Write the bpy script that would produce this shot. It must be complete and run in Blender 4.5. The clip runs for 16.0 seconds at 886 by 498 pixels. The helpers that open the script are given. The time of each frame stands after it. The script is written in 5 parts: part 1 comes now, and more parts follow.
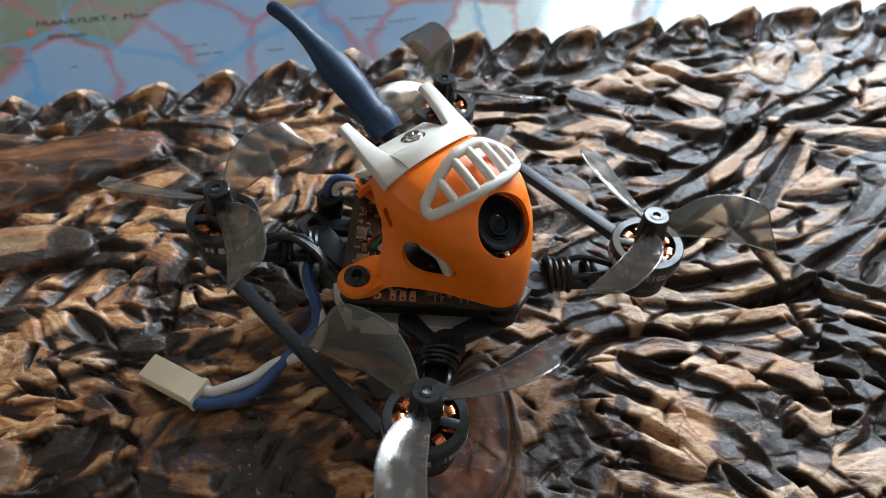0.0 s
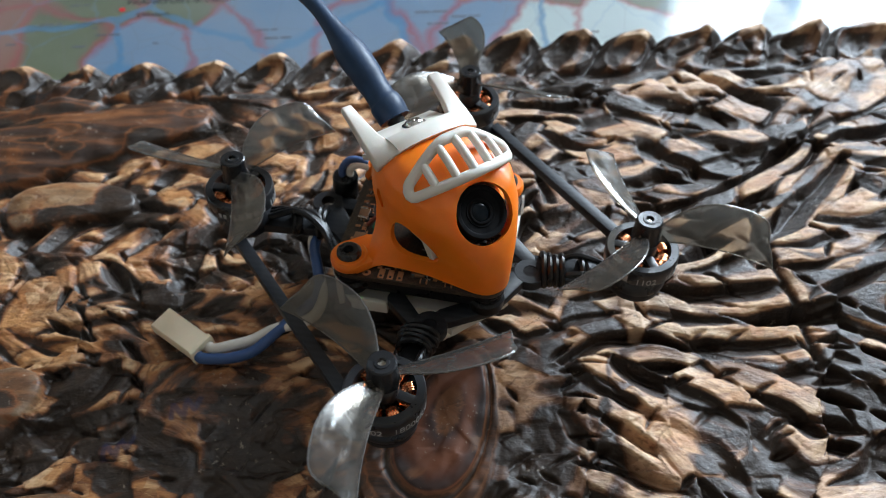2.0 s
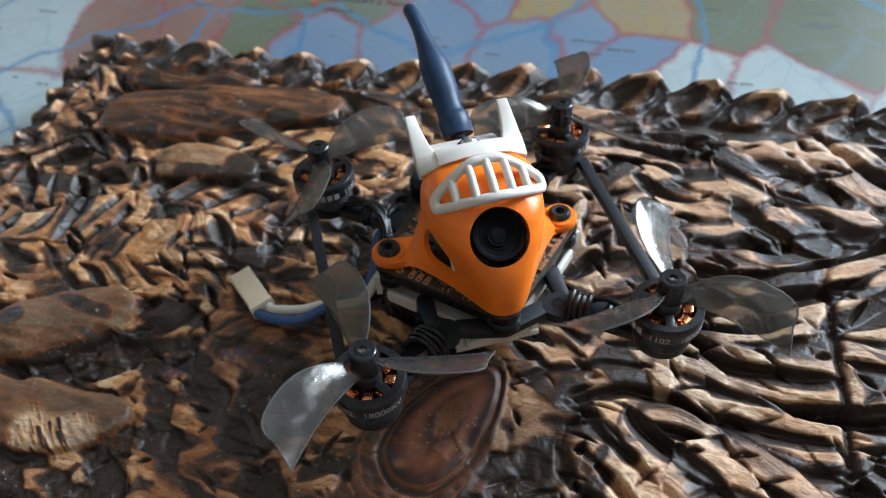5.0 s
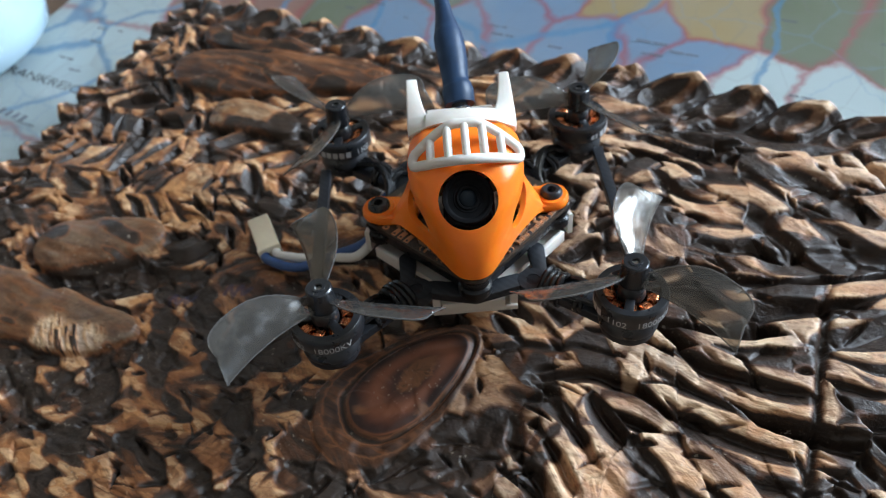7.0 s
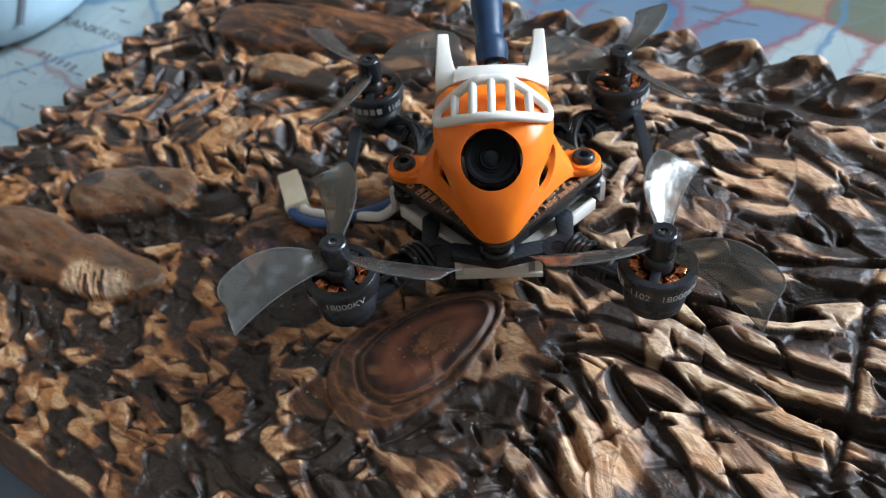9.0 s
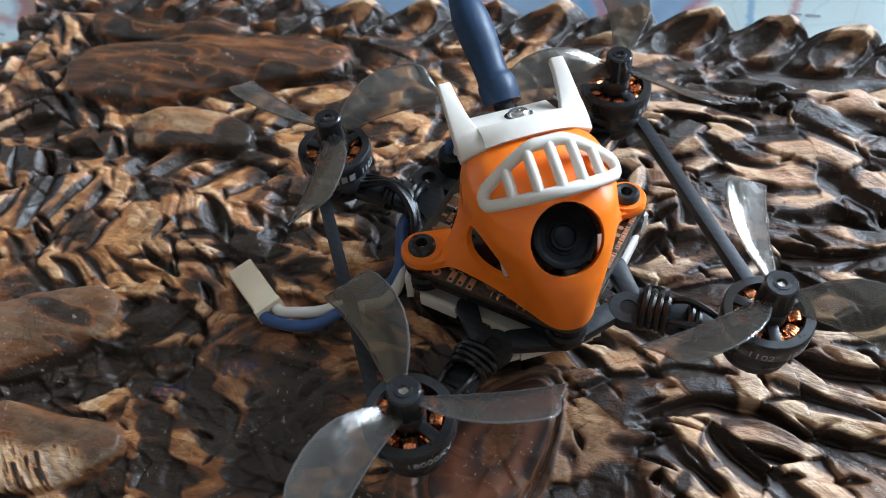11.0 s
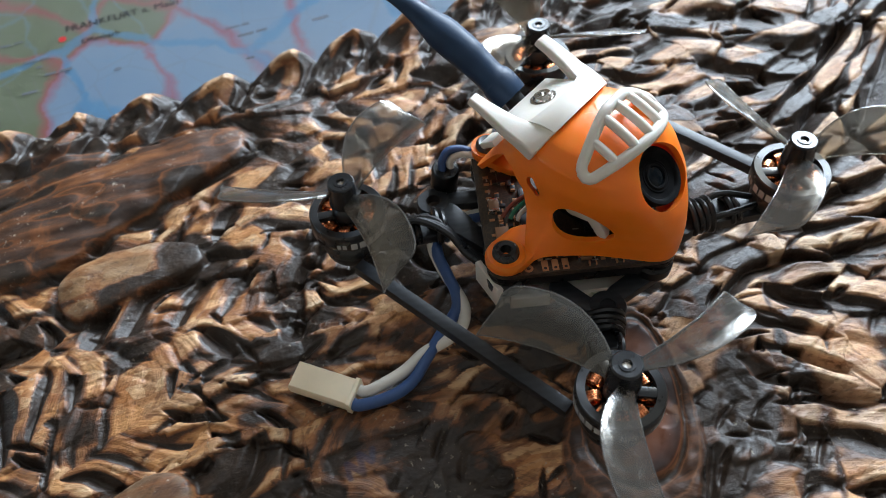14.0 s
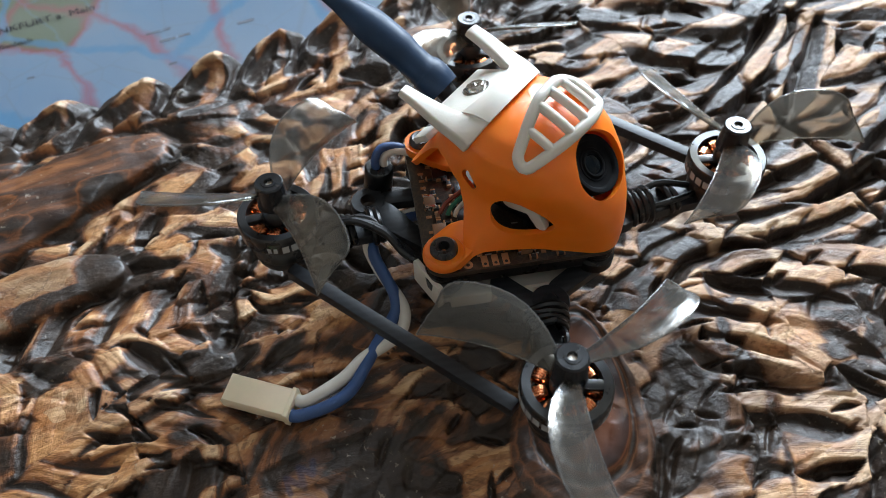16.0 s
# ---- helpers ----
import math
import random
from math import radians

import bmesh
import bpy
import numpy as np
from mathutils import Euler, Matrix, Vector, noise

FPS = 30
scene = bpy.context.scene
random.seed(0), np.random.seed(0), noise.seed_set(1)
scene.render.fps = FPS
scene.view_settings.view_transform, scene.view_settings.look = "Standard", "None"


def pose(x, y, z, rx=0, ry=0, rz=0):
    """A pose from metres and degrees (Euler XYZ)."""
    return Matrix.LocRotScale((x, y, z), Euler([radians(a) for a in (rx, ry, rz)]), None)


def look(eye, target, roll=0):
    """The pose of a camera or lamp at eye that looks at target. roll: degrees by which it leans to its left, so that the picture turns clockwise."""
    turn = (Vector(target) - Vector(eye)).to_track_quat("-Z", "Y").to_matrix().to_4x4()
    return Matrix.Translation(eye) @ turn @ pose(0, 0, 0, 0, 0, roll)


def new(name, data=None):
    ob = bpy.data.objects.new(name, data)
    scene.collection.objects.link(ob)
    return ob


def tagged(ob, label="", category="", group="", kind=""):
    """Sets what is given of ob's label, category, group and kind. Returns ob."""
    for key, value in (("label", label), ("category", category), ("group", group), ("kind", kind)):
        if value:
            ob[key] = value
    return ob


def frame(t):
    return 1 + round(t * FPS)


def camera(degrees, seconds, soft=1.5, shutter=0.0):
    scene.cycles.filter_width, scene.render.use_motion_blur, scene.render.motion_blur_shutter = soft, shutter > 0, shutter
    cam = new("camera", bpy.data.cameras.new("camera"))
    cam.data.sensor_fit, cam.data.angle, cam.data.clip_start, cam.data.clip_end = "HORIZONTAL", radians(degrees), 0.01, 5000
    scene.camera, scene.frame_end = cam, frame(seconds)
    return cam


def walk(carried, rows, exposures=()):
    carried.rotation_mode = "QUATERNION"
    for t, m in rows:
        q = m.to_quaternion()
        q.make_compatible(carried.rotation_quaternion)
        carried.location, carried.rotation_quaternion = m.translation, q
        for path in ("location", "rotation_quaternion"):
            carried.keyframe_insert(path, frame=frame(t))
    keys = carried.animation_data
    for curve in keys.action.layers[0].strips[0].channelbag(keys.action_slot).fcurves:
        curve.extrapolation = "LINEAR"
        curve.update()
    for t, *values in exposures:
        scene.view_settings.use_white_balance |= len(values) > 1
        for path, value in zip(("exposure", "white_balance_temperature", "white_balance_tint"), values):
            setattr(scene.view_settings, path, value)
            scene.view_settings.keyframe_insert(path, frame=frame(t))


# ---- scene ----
cam = camera(58.04, 16.0, soft=0.6)
PATH = [
    (0, (-0.06594, -0.06329, 0.14212), (-0.00175, -0.00412, 0.02015), 5.29),
    (0.5, (-0.06427, -0.06596, 0.14315), (-0.00126, -0.00556, 0.02116), 4.54),
    (1, (-0.06177, -0.07000, 0.14274), (-0.00317, -0.00552, 0.02064), 2.74),
    (1.5, (-0.05626, -0.07543, 0.14315), (-0.00186, -0.00746, 0.02099), 1.38),
    (2, (-0.05195, -0.08109, 0.14450), (-0.00381, -0.00868, 0.02227), -0.62),
    (2.5, (-0.04634, -0.08570, 0.14608), (-0.00401, -0.00873, 0.02450), -2.64),
    (3, (-0.04079, -0.08938, 0.14692), (-0.00422, -0.00834, 0.02612), -4.00),
    (5.5, (-0.01568, -0.10469, 0.14945), (-0.00944, -0.01171, 0.03191), -10.46),
    (6, (-0.00996, -0.10926, 0.14717), (-0.00894, -0.01462, 0.03080), -11.00),
    (6.5, (-0.00459, -0.11266, 0.14451), (-0.00922, -0.01699, 0.02907), -12.44),
    (7, (0.00440, -0.11560, 0.14333), (-0.00582, -0.01915, 0.02891), -12.80),
    (7.5, (0.01143, -0.11778, 0.14306), (-0.00444, -0.02112, 0.02945), -13.87),
    (8, (0.01399, -0.11783, 0.14053), (-0.00845, -0.02311, 0.02640), -15.06),
    (10.5, (-0.01144, -0.08747, 0.13574), (-0.01614, -0.00015, 0.01387), -13.89),
    (11, (-0.02400, -0.07146, 0.13480), (-0.01475, 0.00779, 0.00778), -11.99),
    (11.5, (-0.03814, -0.06251, 0.13834), (-0.01891, 0.01092, 0.00897), -11.20),
    (12, (-0.05063, -0.05993, 0.14041), (-0.02538, 0.00891, 0.00955), -12.12),
    (12.5, (-0.05969, -0.05636, 0.14160), (-0.02443, 0.00651, 0.01006), -9.18),
    (13, (-0.06874, -0.05020, 0.14090), (-0.02598, 0.00774, 0.00932), -6.95),
    (13.5, (-0.07516, -0.04286, 0.14155), (-0.02474, 0.01180, 0.01129), -4.75),
    (14, (-0.07689, -0.03788, 0.13982), (-0.01974, 0.01363, 0.01106), -2.99),
    (14.5, (-0.07656, -0.03822, 0.13801), (-0.01510, 0.01031, 0.01007), -0.93),
    (15, (-0.07737, -0.03817, 0.13601), (-0.01468, 0.00950, 0.00835), -0.42),
    (15.5, (-0.07617, -0.03867, 0.13429), (-0.01284, 0.00791, 0.00654), 0.06),
    (16, (-0.07614, -0.03846, 0.13424), (-0.01067, 0.00587, 0.00677), 1.57),
]
EXPOSURES = [(0, -0.06, 6500, 10), (3, -0.05, 6350, 10), (5.5, 0.02, 6200, 10), (8, 0.10, 6150, 10), (10.5, 0.12, 6100, 10), (13, 0.14, 6350, 10), (16, 0.19, 6450, 10)]
walk(cam, [(t, look(eye, target, roll)) for t, eye, target, roll in PATH], EXPOSURES)
cam.data.dof.use_dof = True
cam.data.dof.focus_distance = 0.132
cam.data.dof.aperture_fstop = 27.0

# ---- room axes, world and light ----
WALL = pose(0, 0, 0, 0, 0, 20)          # the window wall looks back along this x axis
world = bpy.data.worlds.new("sky")
scene.world = world
world.use_nodes = True
wn = world.node_tree
sky = wn.nodes.new("ShaderNodeTexSky")
sky.sky_type, sky.sun_disc = "NISHITA", False
sky.sun_elevation, sky.sun_rotation = radians(40), radians(200)
wn.links.new(sky.outputs[0], wn.nodes["Background"].inputs[0])
wn.nodes["Background"].inputs[1].default_value = 0.12

WIN_X, WIN_Y0, WIN_Y1, WIN_Z0, WIN_Z1 = 1.05, -0.50, 0.36, 0.14, 1.06
daylight = new("window_daylight", bpy.data.lights.new("window_daylight", "AREA"))
daylight.data.shape, daylight.data.size, daylight.data.size_y = "RECTANGLE", WIN_Z1 - WIN_Z0 - 0.12, WIN_Y1 - WIN_Y0 - 0.12
daylight.data.energy, daylight.data.color = 60.0, (0.735, 0.862, 0.985)
wc = (WIN_X + 0.1, (WIN_Y0 + WIN_Y1) / 2, (WIN_Z0 + WIN_Z1) / 2)
daylight.matrix_world = WALL @ look(wc, (0, wc[1], wc[2]))

MM = 0.001


# ---- materials ----
class Nodes:
    """A node material that is written line by line."""

    def __init__(self, name, **inputs):
        self.mat = bpy.data.materials.new(name)
        self.mat.use_nodes = True
        self.tree = self.mat.node_tree
        self.bsdf = self.tree.nodes["Principled BSDF"]
        self.out = self.tree.nodes["Material Output"]
        for key, value in inputs.items():
            self.set(key.replace("_", " "), value)

    def set(self, socket, value):
        names = {"Base": "Base Color", "Rough": "Roughness", "Coat": "Coat Weight", "Transmission": "Transmission Weight",
                 "Sub": "Subsurface Weight", "SubScale": "Subsurface Scale", "CoatRough": "Coat Roughness", "Spec": "Specular IOR Level"}
        s = self.bsdf.inputs[names.get(socket, socket)]
        if hasattr(value, "is_output"):
            self.tree.links.new(value, s)
        else:
            s.default_value = (*value, 1.0) if isinstance(value, tuple) and len(value) == 3 else value
        return self

    def node(self, kind, out=0, props=None, **inputs):
        n = self.tree.nodes.new("ShaderNode" + kind)
        props = props or {}
        if "operation" in props:
            n.operation = props["operation"]
        if "wave_type" in props:
            n.wave_type = props["wave_type"]
        if "bands_direction" in props:
            n.bands_direction = props["bands_direction"]
        if "feature" in props:
            n.feature = props["feature"]
        if "attribute_name" in props:
            n.attribute_name = props["attribute_name"]
        for key, value in inputs.items():
            s = n.inputs[int(key[1:])] if key[0] == "i" and key[1:].isdigit() else n.inputs[key.replace("_", " ")]
            if hasattr(value, "is_output"):
                self.tree.links.new(value, s)
            else:
                s.default_value = (*value, 1.0) if isinstance(value, tuple) and len(value) == 3 and s.type == "RGBA" else value
        return n.outputs[out]

    def coords(self, scale=(1, 1, 1)):
        return self.node("Mapping", Vector=self.node("TexCoord", 3), Scale=scale)

    def noise(self, scale, detail=4.0, stretch=(1, 1, 1), rough=0.55, distort=0.0):
        return self.node("TexNoise", 0, Vector=self.coords(stretch), Scale=scale, Detail=detail, Roughness=rough, Distortion=distort)

    def ramp(self, fac, *stops):
        n = self.tree.nodes.new("ShaderNodeValToRGB")
        self.tree.links.new(fac, n.inputs[0])
        while len(n.color_ramp.elements) < len(stops):
            n.color_ramp.elements.new(0.5)
        for e, (p, c) in zip(n.color_ramp.elements, stops):
            e.position, e.color = p, (*c, 1.0) if isinstance(c, tuple) else (c, c, c, 1.0)
        return n.outputs[0]

    def mix(self, fac, a, b, blend="MIX"):
        n = self.tree.nodes.new("ShaderNodeMix")
        n.data_type, n.blend_type = "RGBA", blend
        for s, v in ((n.inputs[0], fac), (n.inputs[6], a), (n.inputs[7], b)):
            if hasattr(v, "is_output"):
                self.tree.links.new(v, s)
            else:
                s.default_value = (*v, 1.0) if isinstance(v, tuple) else v
        return n.outputs[2]

    def math(self, op, a, b=0.0, c=0.0):
        return self.node("Math", 0, {"operation": op}, i0=a, i1=b, i2=c)

    def attr(self, name):
        return self.node("Attribute", 2, {"attribute_name": name})

    def bump(self, height, strength=0.3, distance=0.0002):
        self.set("Normal", self.node("Bump", 0, Strength=strength, Distance=distance, Height=height))
        return self


def plastic(name, color, rough=0.45, vary=0.12, grain=2500, bump=0.12, sub=0.0, coat=0.0, spec=0.5):
    m = Nodes(name, Rough=rough, Coat=coat, Spec=spec)
    dark = tuple(c * (1 - vary) for c in color)
    lite = tuple(min(1.0, c * (1 + vary)) for c in color)
    m.set("Base", m.ramp(m.noise(180, 5), (0.3, dark), (0.7, lite)))
    m.set("Rough", m.ramp(m.noise(400, 3), (0.3, rough * 0.8), (0.7, min(1.0, rough * 1.25))))
    m.bump(m.noise(grain, 3), bump, 0.00015)
    if sub:
        m.set("Sub", sub).set("SubScale", 0.0012)
    return m.mat


def metal(name, color, rough=0.3, grain=1200):
    m = Nodes(name, Metallic=1.0)
    m.set("Base", m.ramp(m.noise(300, 4), (0.3, tuple(c * 0.8 for c in color)), (0.7, color)))
    m.set("Rough", m.ramp(m.noise(grain, 4), (0.3, rough * 0.7), (0.7, rough * 1.3)))
    return m.mat


ORANGE = plastic("orange_printed_plastic", (0.92, 0.200, 0.009), 0.36, 0.05, 2200, 0.05, sub=0.3)
IVORY = plastic("ivory_printed_plastic", (0.66, 0.61, 0.545), 0.42, 0.05, 2600, 0.12, sub=0.1)
CREAM = plastic("cream_nylon", (0.84, 0.71, 0.52), 0.42, 0.06, 1500, 0.06, sub=0.1)
BLACK = plastic("black_plastic", (0.008, 0.008, 0.009), 0.3, 0.3, 1500, 0.06, spec=0.4)
SATIN = plastic("satin_black_housing", (0.004, 0.004, 0.0045), 0.62, 0.3, 1500, 0.03)
MATT = plastic("matt_black_lens_plastic", (0.003, 0.003, 0.0035), 0.8, 0.3, 1500, 0.03, spec=0.12)
GLOSSY = plastic("glossy_black_plastic", (0.014, 0.015, 0.017), 0.22, 0.3, 1500, 0.03)
RUBBER = plastic("black_rubber", (0.006, 0.006, 0.0066), 0.3, 0.3, 900, 0.08, spec=0.35)
ANODISED = plastic("black_anodised_metal", (0.016, 0.017, 0.019), 0.3, 0.25, 3000, 0.04)
NAVY = plastic("navy_heat_shrink", (0.010, 0.030, 0.070), 0.46, 0.2, 500, 0.12, spec=0.32)
BLUE = plastic("blue_silicone_wire", (0.032, 0.075, 0.20), 0.45, 0.1, 800, 0.05)
WHITE = plastic("white_silicone_wire", (0.66, 0.62, 0.56), 0.45, 0.06, 800, 0.05)
GREEN = plastic("green_wire", (0.02, 0.16, 0.09), 0.45, 0.1, 800, 0.05)
RED = plastic("dull_red_wire", (0.22, 0.04, 0.02), 0.45, 0.1, 800, 0.05)
PRINT = plastic("grey_print", (0.42, 0.42, 0.42), 0.5, 0.1, 900, 0.03)
SILK = plastic("silkscreen_print", (0.35, 0.34, 0.32), 0.5, 0.1, 900, 0.03)
COPPER = metal("copper_wire", (0.80, 0.31, 0.14), 0.25)
STEEL = metal("steel", (0.62, 0.60, 0.56), 0.25)
BRASS = plastic("copper_contact", (0.40, 0.185, 0.085), 0.3, 0.15, 1500, 0.03)
CHIP = plastic("chip_epoxy", (0.014, 0.014, 0.015), 0.4, 0.2, 1200, 0.05)
CAPTAN = plastic("tan_ceramic", (0.20, 0.10, 0.05), 0.4, 0.2, 1500, 0.05)


def carbon_plate():
    m = Nodes("carbon_fibre_plate", Rough=0.46, Coat=0.03, Spec=0.33)
    w = m.node("TexWave", 0, {"wave_type": "BANDS", "bands_direction": "DIAGONAL"}, Vector=m.coords(), Scale=330.0, Distortion=0.4)
    m.set("Base", m.ramp(w, (0.2, (0.012, 0.013, 0.0155)), (0.9, (0.018, 0.0195, 0.023))))
    m.bump(m.noise(1800, 3), 0.1)
    return m.mat


CARBON = carbon_plate()


def circuit_board():
    m = Nodes("dark_circuit_board", Rough=0.35, Coat=0.2)
    v = m.node("TexVoronoi", 0, {"feature": "DISTANCE_TO_EDGE"}, Vector=m.coords(), Scale=900.0)
    m.set("Base", m.ramp(v, (0.0, (0.06, 0.04, 0.025)), (0.12, (0.024, 0.018, 0.014)), (0.5, (0.030, 0.023, 0.018))))
    return m.mat


BOARD = circuit_board()


def smoked_blade(name, haze, veil):
    """Smoke-tinted clear polycarbonate, thin; the veil paints reflected room light as a pale haze."""
    m = Nodes(name, Rough=0.2)
    m.set("Base", haze)
    m.set("Spec", 0.4)
    clear = m.node("BsdfTransparent", Color=(0.62, 0.585, 0.53))
    gloss = m.node("BsdfGlossy", Color=(0.95, 0.95, 0.95), Roughness=m.ramp(m.noise(260, 4), (0.35, 0.07), (0.65, 0.30)))
    body = m.node("MixShader", i0=veil, i1=clear, i2=m.bsdf.outputs[0])
    wave = m.node("Bump", 0, Strength=0.5, Distance=0.0007, Height=m.noise(260, 4, (0.25, 1, 1)))
    m.tree.links.new(wave, m.bsdf.inputs["Normal"])
    m.tree.links.new(wave, [n for n in m.tree.nodes if n.type == "BSDF_GLOSSY"][0].inputs["Normal"])
    face = m.node("MixShader", i0=m.math("MINIMUM", m.node("Fresnel", 0, IOR=1.55), 0.25), i1=body, i2=gloss)
    m.tree.links.new(face, m.out.inputs[0])
    return m.mat


BLADE = smoked_blade("smoked_clear_plastic", (0.42, 0.41, 0.39), 0.06)
# paler veil than the blade: the edge highlight is put into the colour
BLADE_RIM = smoked_blade("highlight_painted_edge", (0.55, 0.55, 0.55), 0.12)


def lens_glass():
    m = Nodes("coated_lens_glass", Rough=0.2, Coat=0.05, Spec=0.15)
    m.set("Base", (0.004, 0.007, 0.010))
    return m.mat


GLASS = lens_glass()


def carved_wood():
    """Scorched and varnished carving: cream crests, orange-tan flanks, red-brown to black cuts; the grain follows the strokes."""
    m = Nodes("carved_varnished_wood", Spec=0.5)
    burn, soft, knot, tone, scorch, worn, east = (m.attr(k) for k in ("burn", "soft", "knot", "tone", "scorch", "worn", "east"))
    stroke = m.node("CombineXYZ", 0, X=m.math("MULTIPLY", m.attr("along"), 0.001), Y=m.math("MULTIPLY", m.attr("across"), 0.001), Z=0.0)

    def streaks(scale, stretch, detail=4.0, rough=0.6):
        """Noise drawn out along the strokes of the knife."""
        return m.node("TexNoise", 0, Vector=m.node("VectorMath", 0, {"operation": "MULTIPLY"}, i0=stroke, i1=(1.0, stretch, 1.0)), Scale=scale, Detail=detail, Roughness=rough)

    def push(value, by, amount):
        return m.math("ADD", value, m.math("MULTIPLY", m.math("SUBTRACT", by, 0.5), amount))

    grain = m.noise(60, 6, (1, 7, 3), 0.62, 0.4)
    hair = streaks(110, 9.0, 5.0, 0.65)
    ply = streaks(85, 3.2, 4.0, 0.5)
    fine = m.noise(420, 5, (1, 2.6, 2), 0.65)
    wide = m.noise(38, 4, (1, 2.2, 1), 0.55)
    tan = m.ramp(push(grain, hair, 0.45), (0.24, (0.200, 0.068, 0.020)), (0.42, (0.420, 0.165, 0.050)), (0.58, (0.600, 0.300, 0.115)), (0.76, (0.720, 0.470, 0.250)))
    tan = m.mix(m.math("MULTIPLY", tone, 0.5), tan, (0.300, 0.105, 0.028))
    tan = m.mix(m.math("MULTIPLY", m.ramp(wide, (0.50, 0.0), (0.66, 1.0)), 0.45), tan, (0.66, 0.47, 0.28))
    # scratched patch and paler right half; cool window sheen is mixed into the latter's colour
    tan = m.mix(m.math("MULTIPLY", m.attr("pale"), m.ramp(m.noise(70, 4), (0.3, 0.3), (0.6, 0.9))), tan, (0.60, 0.51, 0.41))
    tan = m.mix(m.math("MULTIPLY", worn, m.ramp(m.noise(110, 4), (0.34, 0.0), (0.56, 0.8))), tan, (0.74, 0.54, 0.34))
    shake = m.node("VectorMath", 0, {"operation": "MULTIPLY_ADD"}, i0=m.node("TexNoise", 1, Vector=m.coords(), Scale=170.0, Detail=3.0), i1=(0.004, 0.004, 0.004), i2=m.coords((1, 2.1, 1)))
    chip = m.node("TexVoronoi", 1, Vector=shake, Scale=230.0)
    cell = m.node("SeparateColor", 0, Color=chip)
    flake = m.ramp(cell, (0.12, (0.14, 0.052, 0.018)), (0.36, (0.42, 0.150, 0.040)), (0.6, (0.58, 0.300, 0.110)), (0.85, (0.74, 0.530, 0.310)))
    tan = m.mix(m.math("MULTIPLY_ADD", east, -0.14, 0.34), tan, flake)
    crumb = m.node("SeparateColor", 0, Color=m.node("TexVoronoi", 1, Vector=shake, Scale=800.0))
    tan = m.mix(m.ramp(crumb, (0.0, 0.4), (0.2, 0.0)), tan, (0.16, 0.06, 0.02))
    tan = m.mix(m.ramp(m.math("MULTIPLY_ADD", fine, 0.5, m.math("MULTIPLY", hair, 0.5)), (0.38, 0.7), (0.48, 0.0)), tan, (0.11, 0.042, 0.014))
    brown = m.ramp(m.noise(48, 5, (1, 6, 2), 0.62, 0.8), (0.34, (0.022, 0.010, 0.006)), (0.50, (0.056, 0.022, 0.0095)), (0.62, (0.140, 0.048, 0.015)), (0.80, (0.310, 0.125, 0.042)))
    body = m.mix(soft, tan, brown)
    ring = m.node("TexWave", 0, {"wave_type": "BANDS"}, Vector=m.node("CombineXYZ", 0, X=m.math("ADD", knot, m.math("MULTIPLY", m.noise(55, 4), 0.5))), Scale=0.55, Distortion=0.0)
    disc = m.ramp(m.math("ADD", m.math("MULTIPLY", ring, 0.5), m.math("MULTIPLY", m.noise(90, 4), 0.5)), (0.25, (0.022, 0.008, 0.005)), (0.5, (0.095, 0.030, 0.014)), (0.8, (0.190, 0.064, 0.028)))
    body = m.mix(m.ramp(knot, (0.02, 0.0), (0.06, 1.0)), body, disc)
    # how far the flame went: cuts first, then along the grain
    ragged = push(push(push(push(0.0, m.noise(330, 5), 0.35), ply, 1.15), hair, 0.55), m.node("SeparateColor", 2, Color=chip), 0.22)
    edge = m.math("ADD", burn, m.math("MULTIPLY", ragged, m.math("MULTIPLY_ADD", east, -0.4, 1.0)))
    edge = m.math("ADD", edge, m.math("MULTIPLY", m.math("SUBTRACT", scorch, m.math("MULTIPLY_ADD", east, 0.03, 0.13)), 0.5))
    # greyer brown in the east, the bluish sheen there put into the colour
    body = m.mix(m.ramp(edge, (0.20, 0.0), (0.42, 0.85)), body, m.mix(east, (0.200, 0.066, 0.018), (0.160, 0.080, 0.040)))
    body = m.mix(m.ramp(edge, (0.46, 0.0), (0.62, 1.0)), body, (0.074, 0.0270, 0.0100))
    black = m.ramp(m.noise(240, 4), (0.3, (0.0150, 0.0085, 0.0052)), (0.75, (0.038, 0.0200, 0.0105)))
    body = m.mix(m.ramp(edge, (0.70, 0.0), (0.86, 1.0)), body, black)
    grit = m.math("MULTIPLY", m.ramp(m.noise(1000, 2), (0.65, 0.0), (0.71, 0.6)), m.ramp(m.noise(60, 3), (0.48, 0.0), (0.62, 1.0)))
    body = m.mix(m.math("MULTIPLY", m.attr("ink"), 0.7), body, (0.016, 0.016, 0.055))
    m.set("Base", m.mix(grit, body, (0.42, 0.36, 0.28)))
    m.set("Rough", m.ramp(edge, (0.2, 0.54), (0.7, 0.42)))
    m.set("Spec", m.math("MULTIPLY_ADD", east, -0.10, 0.42))
    m.set("Coat", m.math("MULTIPLY_ADD", east, -0.04, m.ramp(m.noise(85, 4), (0.35, 0.12), (0.65, 0.45))))
    m.set("CoatRough", m.math("MULTIPLY_ADD", east, 0.08, m.ramp(m.noise(160, 4), (0.35, 0.32), (0.7, 0.52))))
    tall = m.math("MULTIPLY_ADD", m.node("SeparateColor", 1, Color=chip), m.math("MULTIPLY_ADD", east, -0.22, 0.30), m.math("MULTIPLY_ADD", crumb, 0.05, m.math("MULTIPLY_ADD", hair, 0.34, m.math("MULTIPLY", fine, 0.34))))
    tall = m.math("ADD", tall, m.math("MULTIPLY", m.noise(900, 4), m.ramp(edge, (0.4, 0.12), (0.7, 0.34))))
